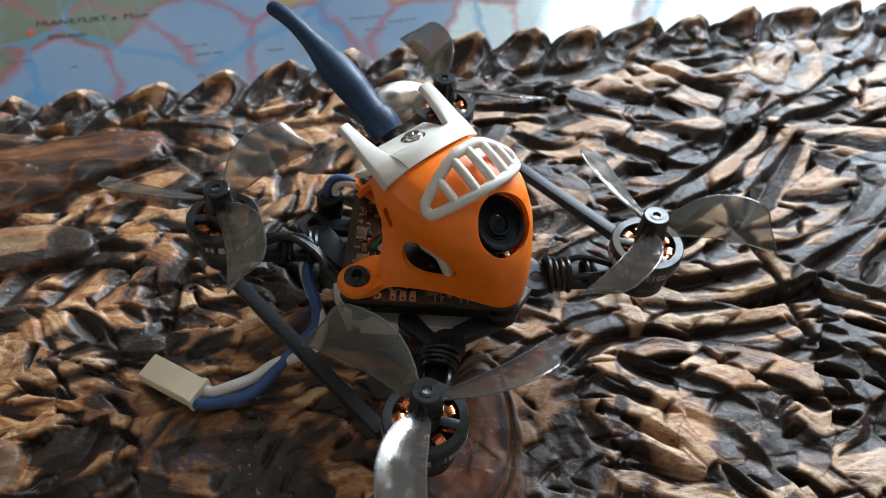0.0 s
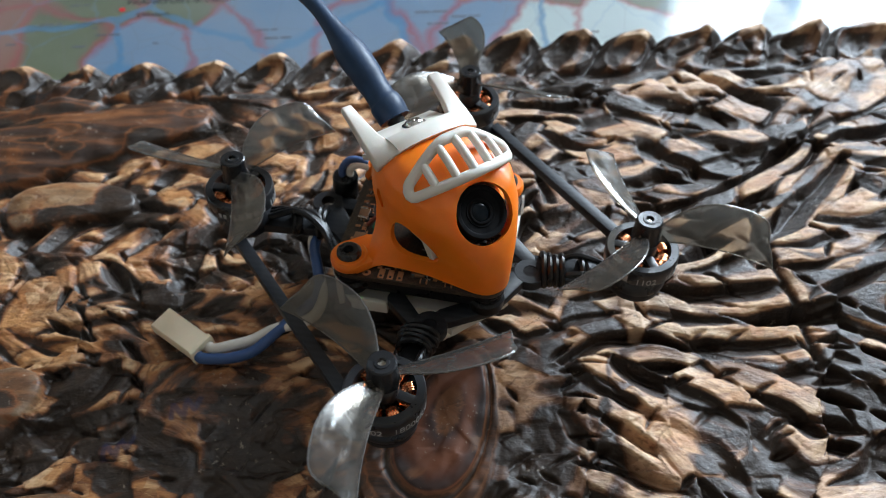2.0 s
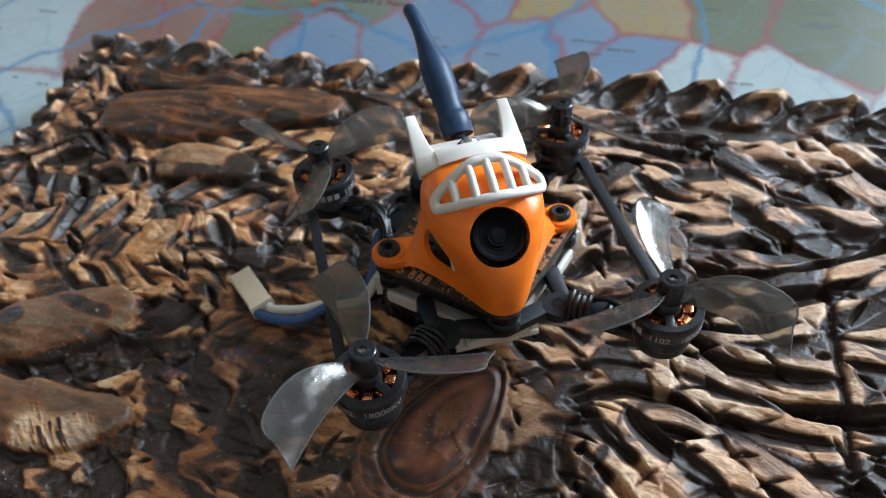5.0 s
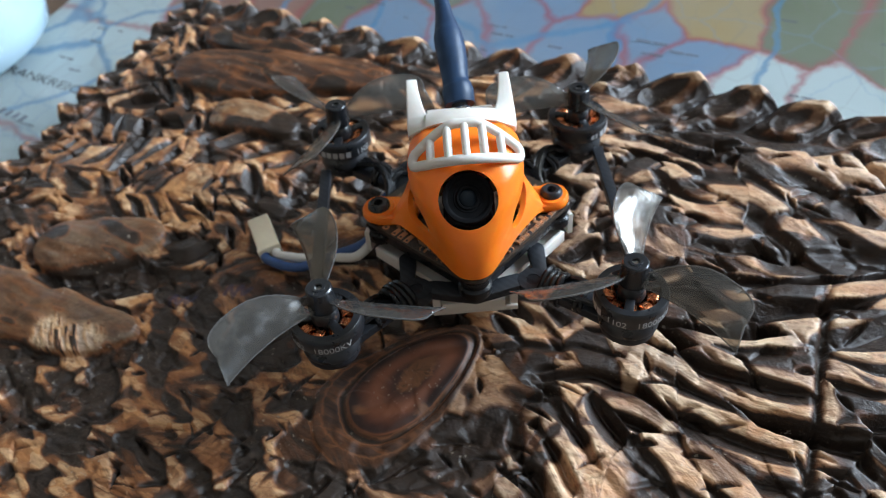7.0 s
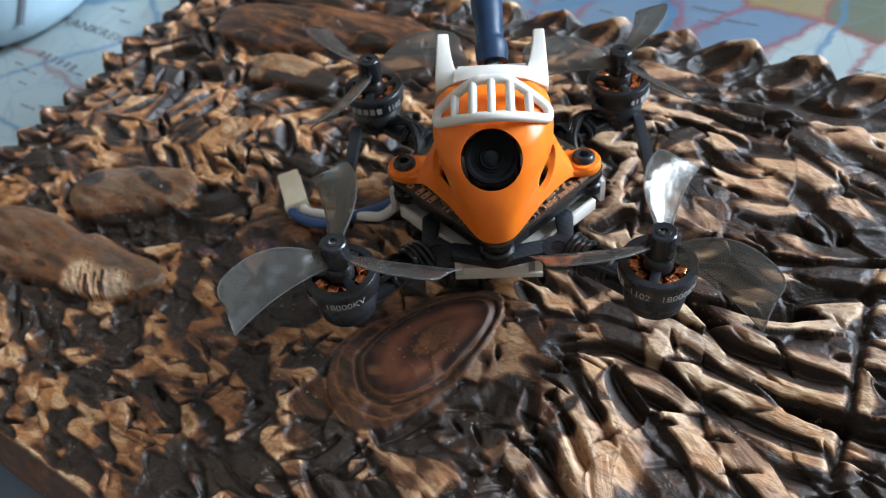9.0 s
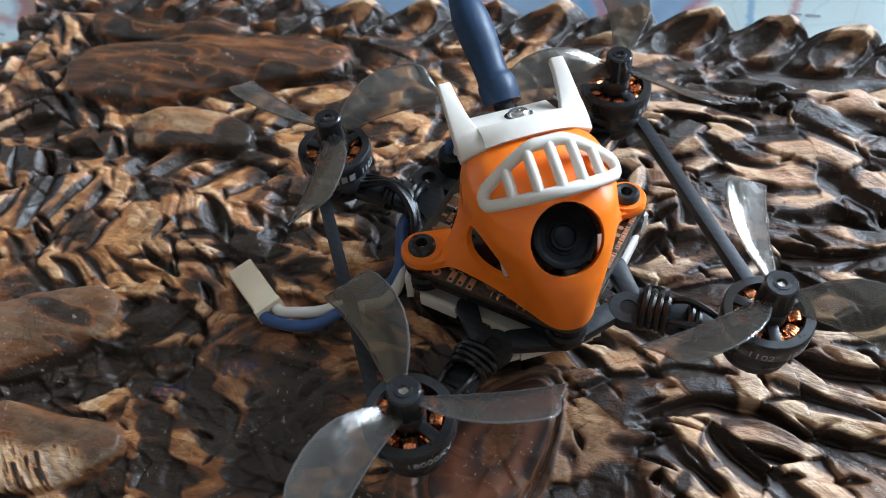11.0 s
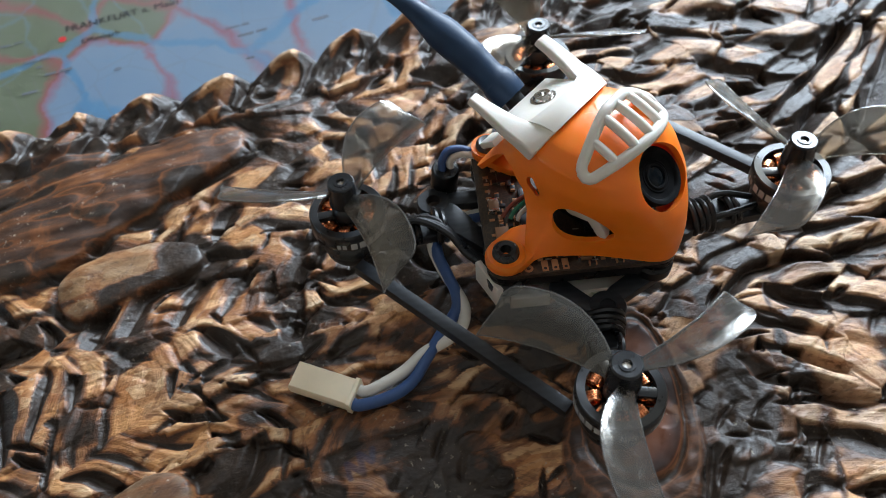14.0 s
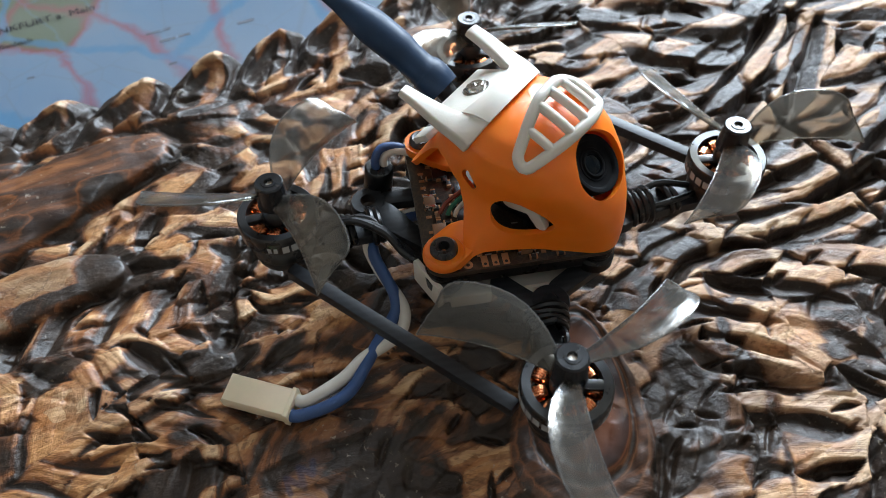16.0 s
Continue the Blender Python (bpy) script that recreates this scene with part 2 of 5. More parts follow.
    calm = m.math("MAXIMUM", m.math("MULTIPLY", m.ramp(knot, (0.02, 0.0), (0.06, 1.0)), 0.85), m.math("MULTIPLY", soft, 0.55))
    m.bump(tall, m.math("SUBTRACT", 1.0, calm), 0.0009)
    return m.mat


WOOD = carved_wood()


def planed_wood(name, dark, lite):
    m = Nodes(name, Coat=0.3)
    m.set("Base", m.ramp(m.noise(9, 6, (1, 12, 12), 0.6, 0.5), (0.3, dark), (0.7, lite)))
    m.set("Rough", m.ramp(m.noise(60, 3), (0.3, 0.35), (0.7, 0.5)))
    m.bump(m.noise(120, 4, (1, 10, 10)), 0.15)
    return m.mat


TABLE_WOOD = planed_wood("brown_table_wood", (0.045, 0.022, 0.011), (0.11, 0.055, 0.026))
FLOOR_WOOD = planed_wood("floor_boards", (0.16, 0.09, 0.05), (0.28, 0.17, 0.10))


def plaster(name, color):
    m = Nodes(name, Rough=0.85)
    m.set("Base", m.ramp(m.noise(3, 5), (0.3, tuple(c * 0.93 for c in color)), (0.7, color)))
    m.bump(m.noise(90, 4), 0.2, 0.002)
    return m.mat


PLASTER = plaster("pale_plaster", (0.70, 0.61, 0.50))
CEILING = plaster("white_ceiling_paint", (0.70, 0.66, 0.60))
GLAZE = plastic("pale_blue_glazed_ceramic", (0.44, 0.58, 0.66), 0.15, 0.02, 300, 0.02, coat=0.5)
STRIPE = plastic("grey_glaze", (0.16, 0.18, 0.20), 0.2, 0.05, 300, 0.02, coat=0.5)
FRAME_PAINT = plastic("white_window_paint", (0.78, 0.78, 0.76), 0.4, 0.03, 300, 0.05)


def printed_map():
    """A laminated political map: pastel states with red borders, blue rivers, grey roads."""
    m = Nodes("laminated_map", Coat=1.0)
    pos = m.node("TexCoord", 3)
    warp = m.node("TexNoise", 1, Vector=pos, Scale=26.0, Detail=5.0, Roughness=0.6)
    off = m.node("VectorMath", 0, {"operation": "MULTIPLY_ADD"}, i0=m.node("VectorMath", 0, {"operation": "SUBTRACT"}, i0=warp, i1=(0.5, 0.5, 0.5)), i1=(0.022, 0.022, 0.0), i2=pos)
    flat = m.node("VectorMath", 0, {"operation": "MULTIPLY"}, i0=off, i1=(1, 1, 0))
    PALE, OLIVE, ROSE, SAND, MIST = (0.86, 1.0, 1.0), (0.27, 0.31, 0.19), (0.50, 0.27, 0.21), (0.64, 0.49, 0.25), (0.35, 0.50, 0.70)
    seeds = [(-0.05, -0.02, PALE), (-0.05, 0.02, PALE), (-0.06, 0.10, PALE), (-0.018, -0.03, ROSE), (-0.003, -0.05, ROSE), (0.010, -0.04, ROSE), (0.010, -0.07, ROSE),
             (0.042, -0.052, OLIVE), (0.070, -0.055, OLIVE), (0.055, -0.066, OLIVE), (0.080, -0.066, OLIVE), (0.034, -0.040, OLIVE), (0.062, -0.033, MIST), (0.085, -0.036, MIST),
             (0.100, -0.045, MIST), (0.115, -0.060, MIST), (0.132, -0.042, MIST), (0.149, -0.048, MIST), (0.166, -0.041, MIST), (0.132, -0.058, SAND), (0.166, -0.058, SAND),
             (0.195, -0.058, OLIVE), (0.222, -0.055, OLIVE), (0.187, -0.034, PALE), (0.212, -0.034, PALE), (0.26, -0.02, PALE), (0.30, -0.06, OLIVE), (0.12, 0.21, MIST), (0.38, 0.05, ROSE)]
    best, second, color = None, None, None
    for x, y, c in seeds:
        d = m.node("VectorMath", 1, {"operation": "DISTANCE"}, i0=flat, i1=(x, -y, 0.0))
        if best is None:
            best, second, color = d, 9.0, m.mix(0.0, c, c)
            continue
        nearer = m.math("LESS_THAN", d, best)
        second = m.math("MINIMUM", second, m.math("MAXIMUM", d, best))
        color = m.mix(nearer, color, c)
        best = m.math("MINIMUM", best, d)
    border = m.ramp(m.math("SUBTRACT", second, best), (0.0, 1.0), (0.0018, 1.0), (0.0030, 0.0))
    color = m.mix(m.math("MULTIPLY", border, 0.75), color, (0.62, 0.13, 0.15))
    river = m.node("TexVoronoi", 0, {"feature": "DISTANCE_TO_EDGE"}, Vector=off, Scale=17.0)
    color = m.mix(m.ramp(river, (0.0, 0.75), (0.012, 0.65), (0.026, 0.0)), color, (0.14, 0.42, 0.74))
    brook = m.node("TexVoronoi", 0, {"feature": "DISTANCE_TO_EDGE"}, Vector=off, Scale=42.0)
    color = m.mix(m.ramp(brook, (0.0, 0.3), (0.025, 0.0)), color, (0.26, 0.50, 0.76))
    road = m.node("TexVoronoi", 0, {"feature": "DISTANCE_TO_EDGE"}, Vector=pos, Scale=70.0)
    color = m.mix(m.ramp(road, (0.0, 0.22), (0.02, 0.0)), color, (0.34, 0.32, 0.32))
    color = m.mix(m.ramp(m.node("TexNoise", 0, Vector=pos, Scale=14.0, Detail=4.0), (0.4, 0.0), (0.7, 0.35)), color, (0.62, 0.66, 0.68))
    m.set("Base", m.mix(1.0, color, (0.78, 0.78, 0.77), "MULTIPLY"))
    m.set("Rough", 0.4).set("CoatRough", 0.03)
    m.bump(m.node("TexNoise", 0, Vector=pos, Scale=9.0, Detail=2.0), 0.25, 0.004)
    return m.mat


MAP = printed_map()
INK = plastic("black_map_ink", (0.035, 0.035, 0.04), 0.4, 0.1, 300, 0.0, coat=0.8)
INK_GREY = plastic("grey_map_ink", (0.16, 0.17, 0.19), 0.4, 0.1, 300, 0.0, coat=0.8)
INK_RED = plastic("red_map_ink", (0.55, 0.04, 0.04), 0.4, 0.1, 300, 0.0, coat=0.8)


# ---- mesh helpers (millimetres in, metres out) ----
def part(name, bm, material, parent=None, label="", smooth=40, scale=MM):
    """Links a bmesh as one mesh object under a thing or a part."""
    bmesh.ops.scale(bm, vec=(scale,) * 3, verts=bm.verts)
    bmesh.ops.recalc_face_normals(bm, faces=bm.faces)
    me = bpy.data.meshes.new(name)
    bm.to_mesh(me)
    bm.free()
    return dress(name, me, material, parent, label, smooth)


def dress(name, me, material, parent=None, label="", smooth=40):
    if material is not None and not me.materials:
        me.materials.append(material)
    if smooth:
        me.polygons.foreach_set("use_smooth", [True] * len(me.polygons))
        me.set_sharp_from_angle(angle=radians(smooth))
    ob = new(name, me)
    ob.parent = parent
    return tagged(ob, label)


def lathe(bm, profile, n=32, m=Matrix(), closed=False):
    """Turns (radius, height) pairs round z; open ends are capped unless closed joins last to first."""
    rings = []
    for r, z in profile:
        rings.append([bm.verts.new(m @ Vector((r * math.cos(2 * math.pi * k / n), r * math.sin(2 * math.pi * k / n), z))) for k in range(n)])
    pairs = list(zip(rings, rings[1:])) + ([(rings[-1], rings[0])] if closed else [])
    for a, b in pairs:
        for k in range(n):
            bm.faces.new((a[k], a[(k + 1) % n], b[(k + 1) % n], b[k]))
    if not closed:
        bm.faces.new(rings[0][::-1])
        bm.faces.new(rings[-1])
    return bm


def prism(bm, outline, z0, z1, m=Matrix(), bevel=0.0):
    """A flat outline (x, y) with a height, its rims rounded by bevel."""
    low = [bm.verts.new(m @ Vector((x, y, z0))) for x, y in outline]
    high = [bm.verts.new(m @ Vector((x, y, z1))) for x, y in outline]
    n = len(outline)
    made = [bm.faces.new(low[::-1]), bm.faces.new(high)]
    made += [bm.faces.new((low[k], low[(k + 1) % n], high[(k + 1) % n], high[k])) for k in range(n)]
    if bevel:
        rim = list({e for f in made[:2] for e in f.edges})
        bmesh.ops.bevel(bm, geom=rim, offset=bevel, segments=2, affect="EDGES", profile=0.5)
    return bm


def box(bm, size, m=Matrix(), bevel=0.0):
    x, y, z = (s / 2 for s in size)
    return prism(bm, [(-x, -y), (x, -y), (x, y), (-x, y)], -z, z, m, bevel)


def capsule(a, b, ra, rb=None, n=10):
    """The outline round two discs."""
    a, b, rb = Vector(a), Vector(b), ra if rb is None else rb
    t = math.atan2(b.y - a.y, b.x - a.x)
    pts = [(a.x + ra * math.cos(t + math.pi / 2 + math.pi * k / n), a.y + ra * math.sin(t + math.pi / 2 + math.pi * k / n)) for k in range(n + 1)]
    return pts + [(b.x + rb * math.cos(t - math.pi / 2 + math.pi * k / n), b.y + rb * math.sin(t - math.pi / 2 + math.pi * k / n)) for k in range(n + 1)]


def spline(points, steps=8):
    """Catmull-Rom through points of any width."""
    p = [np.array(q, float) for q in points]
    p = [2 * p[0] - p[1]] + p + [2 * p[-1] - p[-2]]
    out = []
    for k in range(1, len(p) - 2):
        for j in range(steps):
            t = j / steps
            out.append(0.5 * (2 * p[k] + (p[k + 1] - p[k - 1]) * t + (2 * p[k - 1] - 5 * p[k] + 4 * p[k + 1] - p[k + 2]) * t * t
                              + (3 * p[k] - p[k - 1] - 3 * p[k + 1] + p[k + 2]) * t ** 3))
    return out + [p[-2]]


def tube(bm, points, radii, n=12, flat=1.0, up=(0, 0, 1), closed=False):
    """A round or flattened tube along points; flat squeezes it along up."""
    pts = [Vector(q[:3]) for q in points]
    radii = radii if hasattr(radii, "__len__") else [radii] * len(pts)
    rings = []
    for k, q in enumerate(pts):
        a, b = (pts[k - 1], pts[(k + 1) % len(pts)]) if closed else (pts[max(k - 1, 0)], pts[min(k + 1, len(pts) - 1)])
        t = (b - a).normalized()
        upk = Vector(up[k]) if hasattr(up[0], "__len__") else Vector(up)
        side = t.cross(upk)
        side = side.normalized() if side.length > 1e-6 else t.orthogonal().normalized()
        top = side.cross(t)
        rings.append([bm.verts.new(q + radii[k] * (math.cos(2 * math.pi * j / n) * side + flat * math.sin(2 * math.pi * j / n) * top)) for j in range(n)])
    for a, b in list(zip(rings, rings[1:])) + ([(rings[-1], rings[0])] if closed else []):
        for j in range(n):
            bm.faces.new((a[j], a[(j + 1) % n], b[(j + 1) % n], b[j]))
    if not closed:
        bm.faces.new(rings[0][::-1])
        bm.faces.new(rings[-1])
    return bm


def baked(ob):
    """The object's mesh with its modifiers in it."""
    deps = bpy.context.evaluated_depsgraph_get()
    me = bpy.data.meshes.new_from_object(ob.evaluated_get(deps))
    ob.modifiers.clear()
    old = ob.data
    ob.data = me
    bpy.data.meshes.remove(old)
    return me


def drop(ob):
    bpy.data.objects.remove(ob)


def lettering(text, size, thick=0.05):
    """The mesh of a line of text, its left foot at the origin (millimetres)."""
    cu = bpy.data.curves.new("text", "FONT")
    cu.body, cu.size, cu.extrude = text, size, thick
    ob = new("text", cu)
    bpy.context.view_layer.update()
    me = bpy.data.meshes.new_from_object(ob.evaluated_get(bpy.context.evaluated_depsgraph_get()))
    drop(ob)
    bm = bmesh.new()
    bm.from_mesh(me)
    bpy.data.meshes.remove(me)
    return bm


# ---- the carved wooden board: u along its far edge, v towards the viewer (millimetres) ----
BOARD_U, BOARD_V, BOARD_H = 360.0, 170.0, 21.5
U_DIR, V_DIR = np.array([math.cos(radians(-31)), math.sin(radians(-31))]), np.array([math.cos(radians(-121)), math.sin(radians(-121))])
CORNER = np.array([-89.0, 138.0])
TABLE_Z = -22.0


def to_uv(x, y):
    d = np.array([x, y]) - CORNER
    return float(d @ U_DIR), float(d @ V_DIR)


# board axes: local x = u, local y = -v, so that the grain runs along x
BOARD_POSE = pose(CORNER[0] * MM, CORNER[1] * MM, 0, 0, 0, -31)


def value_noise(rng, u, v, cell):
    """Smooth noise in -1..1 on a lattice of that cell size."""
    nu, nv = int(u.max() / cell) + 4, int(v.max() / cell) + 4
    g = rng.uniform(-1, 1, (nu, nv))
    a, b = np.clip(u / cell + 1, 0, nu - 2.001), np.clip(v / cell + 1, 0, nv - 2.001)
    i, j = a.astype(int), b.astype(int)
    a, b = a - i, b - j
    a, b = a * a * (3 - 2 * a), b * b * (3 - 2 * b)
    return (g[i, j] * (1 - a) + g[i + 1, j] * a) * (1 - b) + (g[i, j + 1] * (1 - a) + g[i + 1, j + 1] * a) * b


def smoothstep(x, lo, hi):
    t = np.clip((x - lo) / (hi - lo), 0, 1)
    return t * t * (3 - 2 * t)


def carve():
    """Heights and stains of the board: knife-cut facets and gouges, logs, a knot and a twisted rim."""
    rng = np.random.default_rng(7)
    step = 0.30
    nu, nv = int((BOARD_U + 4) / step), int((BOARD_V + 4) / step)
    u, v = np.meshgrid(np.arange(nu) * step - 2, np.arange(nv) * step - 2, indexing="ij")

    def fog(cell):
        return value_noise(rng, u + 9, v + 9, cell)

    wu, wv = u + 2.6 * fog(15) + 0.5 * fog(5), v + 2.0 * fog(15) + 0.4 * fog(5)
    base = 1.3 * fog(26)
    h = base + 0.8 * value_noise(rng, u * 0.45 + 9, v + 9, 7)
    burn, soft, knot = np.zeros_like(u), np.zeros_like(u), np.zeros_like(u)
    tone = 0.5 + 0.5 * fog(17)

    def ellipse(x, y, angle, long, wide, warp=1.0):
        """A feature's own axes, 1 on its rim; angle from the x axis, in degrees."""
        cu, cv = to_uv(x, y)
        a = -(radians(angle) + radians(31))
        pu, pv = u + warp * (wu - u) - cu, v + warp * (wv - v) - cv
        return (pu * math.cos(a) + pv * math.sin(a)) / long, (-pu * math.sin(a) + pv * math.cos(a)) / wide

    # smooth carved bodies: x, y, angle, half length, half width, rise, darkness
    calm = np.zeros_like(u)
    raised = np.zeros_like(u)
    logs = [(-54, 84, -18, 38, 10.2, 2.6, 1.0), (-60, 106, -33, 21, 9.5, 2.2, 1.0), (-59, 64, -28, 14, 6.4, 2.2, 0.55), (-96, 24, -4, 19, 8.5, 2.4, 0.8),
            (-110, 4, -25, 32, 9.5, 2.6, 0.85)]
    for x, y, a, lo, wi, rise, dark in logs:
        s, t = ellipse(x, y, a, lo, wi)
        t = t / (1.0 - 0.22 * s)
        inside = np.clip(1 - np.abs(s) ** 4 - t * t, 0, 1)
        m = smoothstep(inside, 0.0, 0.18)
        raised = np.maximum(raised, rise * inside ** 0.6 + 0.35 * m * fog(4.0))
        calm, soft = np.maximum(calm, m), np.maximum(soft, dark * m)
        rim = np.sqrt(np.abs(s) ** 4 + t * t)
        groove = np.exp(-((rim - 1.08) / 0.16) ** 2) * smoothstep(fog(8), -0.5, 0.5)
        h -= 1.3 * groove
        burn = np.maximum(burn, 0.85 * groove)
        streak = smoothstep(value_noise(rng, u * 0.25 + 9, v + 9, 2.4) + 0.45 * t + 0.4 * fog(7), 0.15, 0.9) * m
        burn = np.maximum(burn, 0.7 * streak)
        raised += 0.35 * m * value_noise(rng, u * 0.2 + 9, v + 9, 2.0)
    h = h * (1 - calm) + raised * calm
    s, t = ellipse(-63, 107, -33, 13, 4.2)
    dish = np.clip(1 - s * s - t * t, 0, 1)
    h -= 3.6 * np.sqrt(dish)
    burn = np.maximum(burn, 0.7 * smoothstep(dish, 0.0, 0.5))
    # scratched pale patch on the nearest log
    s, t = ellipse(-98, -6, -30, 15, 8.0, 3.0)
    fray = np.clip(1 - s * s - t * t, 0, 1)
    soft *= 1 - 0.98 * smoothstep(fray, 0, 0.6)
    burn *= 1 - 0.9 * smoothstep(fray, 0, 0.6)
    scratch = value_noise(rng, (u - v) * 2.2 + 900, (u + v) * 0.35 + 9, 1.5)
    burn = np.maximum(burn, smoothstep(scratch, 0.35, 0.7) * smoothstep(fray, 0, 0.4) * 0.7)
    h += fray * 0.35 * scratch
    # a scribble of blue pen
    ink = np.zeros_like(u)
    for cx in (-72, -58):
        pen = [to_uv(cx + x, 1 + y) for x, y in ((-3, 0), (-1.5, 2.2), (-0.8, -1.2), (1.2, 1.8), (1.6, -1.0), (3.4, 0.6))]
        for (a0, b0), (a1, b1) in zip(pen, pen[1:]):
            k = np.clip(((u - a0) * (a1 - a0) + (v - b0) * (b1 - b0)) / ((a1 - a0) ** 2 + (b1 - b0) ** 2), 0, 1)
            ink = np.maximum(ink, smoothstep(0.75 - np.hypot(u - a0 - k * (a1 - a0), v - b0 - k * (b1 - b0)), 0, 0.4))
    # smooth dark flat near the rim
    s, t = ellipse(76, 25, -31, 16, 6.5)
    flat = smoothstep(1.15 - np.sqrt(s * s + t * t), 0, 0.3)
    h = h * (1 - flat) - 1.4 * flat
    burn, calm = np.maximum(burn, 0.72 * flat), np.maximum(calm, flat)

    # the way the knife went: along the grain, turned leaf by leaf
    turn = 28 * fog(30) + 12 * fog(14)
    right = smoothstep(u, 110, 190)

    # knife-cut facets: long cells with a tilted flat each, sharp steps between them
    d1, d2, who = np.full_like(u, 1e9), np.full_like(u, 1e9), np.full(u.shape, -1)
    lay = np.zeros_like(u)
    cells = []
    for a in np.arange(0, BOARD_U + 4, 13.0):
        for b in np.arange(0, BOARD_V + 3, 6.2):
            cu, cv = a + rng.uniform(-6, 6), b + rng.uniform(-2.9, 2.9)
            i, j = int(np.clip((cu + 2) / step, 0, nu - 1)), int(np.clip((cv + 2) / step, 0, nv - 1))
            if right[i, j] > 0.5 and rng.uniform() < 0.3:
                continue
            ang = radians(turn[i, j] + rng.normal(0, 10))
            cells.append((cu, cv, ang))
            n = int(26 / step)
            box_ = (slice(max(i - n, 0), i + n), slice(max(j - n, 0), j + n))
            du, dv = wu[box_] - cu, wv[box_] - cv
            s, t = du * math.cos(ang) + dv * math.sin(ang), -du * math.sin(ang) + dv * math.cos(ang)
            d = np.sqrt((s / 2.8) ** 2 + t * t + 0.01)
            near = d < d1[box_]
            tilt, rise, sway = rng.normal(0.14, 0.17), rng.normal(0, 0.4), rng.normal(0, 0.06)
            face = rise + np.clip(tilt * t, -2.2, 1.6) + sway * s - 0.006 * s * s
            d2[box_] = np.where(near, d1[box_], np.minimum(d2[box_], d))
            lay[box_] = np.where(near, face, lay[box_])
            who[box_] = np.where(near, len(cells) - 1, who[box_])
            d1[box_] = np.where(near, d, d1[box_])
    gap = d2 - d1
    chance = rng.uniform(0, 1, len(cells) + 1)[who]
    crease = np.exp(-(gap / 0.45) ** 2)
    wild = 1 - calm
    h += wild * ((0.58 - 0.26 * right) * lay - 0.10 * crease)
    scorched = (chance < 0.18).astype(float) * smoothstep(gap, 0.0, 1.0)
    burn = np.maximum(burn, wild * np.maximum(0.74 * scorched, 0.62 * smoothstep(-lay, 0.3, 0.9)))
    tone = np.clip(0.55 * tone + 0.45 * rng.uniform(0, 1, len(cells) + 1)[who], 0, 1)

    # burnt ground between raised leaves on the near side
    ground = smoothstep(fog(13) + 0.6 * fog(6), 0.50, 0.66) * wild * smoothstep(v, 96, 118) * (1 - 0.8 * right)
    h = h * (1 - 0.7 * ground) - 2.3 * ground
    burn = np.maximum(burn, ground)

    # the knot: an egg-shaped sanded face in a rimmed groove
    s, t = ellipse(-17.5, -29.3, 32, 16.0, 8.4, 0.35)
    t = t / (1 - 0.28 * s)
    r = np.sqrt(s * s + t * t)
    face = smoothstep(1 - r, 0.0, 0.10)
    collar = np.exp(-((r - 1.16 - 0.03 * fog(8)) / 0.10) ** 2)
    groove = np.exp(-((r - 1.03) / 0.05) ** 2)
    quiet = smoothstep(1.36 - 0.13 * np.clip(s, -1.3, 1.3) + 0.05 * fog(7) - r, 0, 0.10)
    h = h * (1 - quiet) + quiet * (0.7 * face + 0.15 * collar - 0.45 * groove + 0.1 + 0.45 * fog(5) + 0.35 * collar * fog(2.0))
    burn *= 1 - quiet
    heart = smoothstep(0.52 - np.sqrt((s - 0.12) ** 2 + t * t), 0.0, 0.3) * face
    burn = np.maximum(burn, 0.8 * groove + 0.36 * heart)
    knot = np.where(r < 1.0, np.clip(0.1 + 0.9 * r, 0, 1), 0.0) * face
    soft = np.maximum(soft * (1 - quiet), quiet * (1 - face))
    burn = np.maximum(burn, 0.55 * quiet * (1 - face) * (1 - np.clip(1.4 * collar, 0, 1)))
    calm = np.maximum(calm, quiet)
    # smooth wavy lobes beside the knot
    s, t = ellipse(-8, -52, 15, 19, 11)
    lobe = smoothstep(1.1 - np.sqrt(s * s + t * t), 0, 0.4) * (1 - quiet)
    h = h * (1 - 0.4 * lobe) + lobe * (0.6 * fog(8) + 0.5 * value_noise(rng, u + 9, v * 0.5 + 9, 4.0))
    soft = np.maximum(soft, 0.45 * lobe)
    burn = np.maximum(burn, 0.75 * lobe * smoothstep(fog(7), -0.1, 0.5))
    # split vein that parts two leaves
    s, t = ellipse(61, -42, 62, 24, 1.1, 0.6)
    vein = np.exp(-(t + 1.2 * np.sin(s * 2.4)) ** 2) * smoothstep(1.1 - np.abs(s), 0, 0.3)
    h -= 1.6 * vein
    burn = np.maximum(burn, 0.9 * vein)

    # gouges in feathered rows: leaves with a vein each, cuts slanting away from it on both sides
    e1, own = np.full_like(u, 1e9), np.full(u.shape, -1)
    ls, lt = np.zeros_like(u), np.zeros_like(u)
    leaves = []
    spots = [(a, b, 0) for a in np.arange(0, 172, 33.0) for b in np.arange(0, BOARD_V + 8, 20.5)]
    spots += [(a, b, 2) for a in np.arange(176, BOARD_U + 20, 46.0) for b in np.arange(4, 86, 19.0)]
    spots += [(a, b, 1) for a in np.arange(182, BOARD_U + 16, 28.0) for b in np.arange(104, BOARD_V + 8, 32.0)]
    for a, b, east in spots:
        cu, cv = (a + rng.uniform(-11, 11), b + rng.uniform(-5, 5)) if not east else (a + rng.uniform(-9, 9), b + rng.uniform(-12, 12))
        i, j = int(np.clip((cu + 2) / step, 0, nu - 1)), int(np.clip((cv + 2) / step, 0, nv - 1))
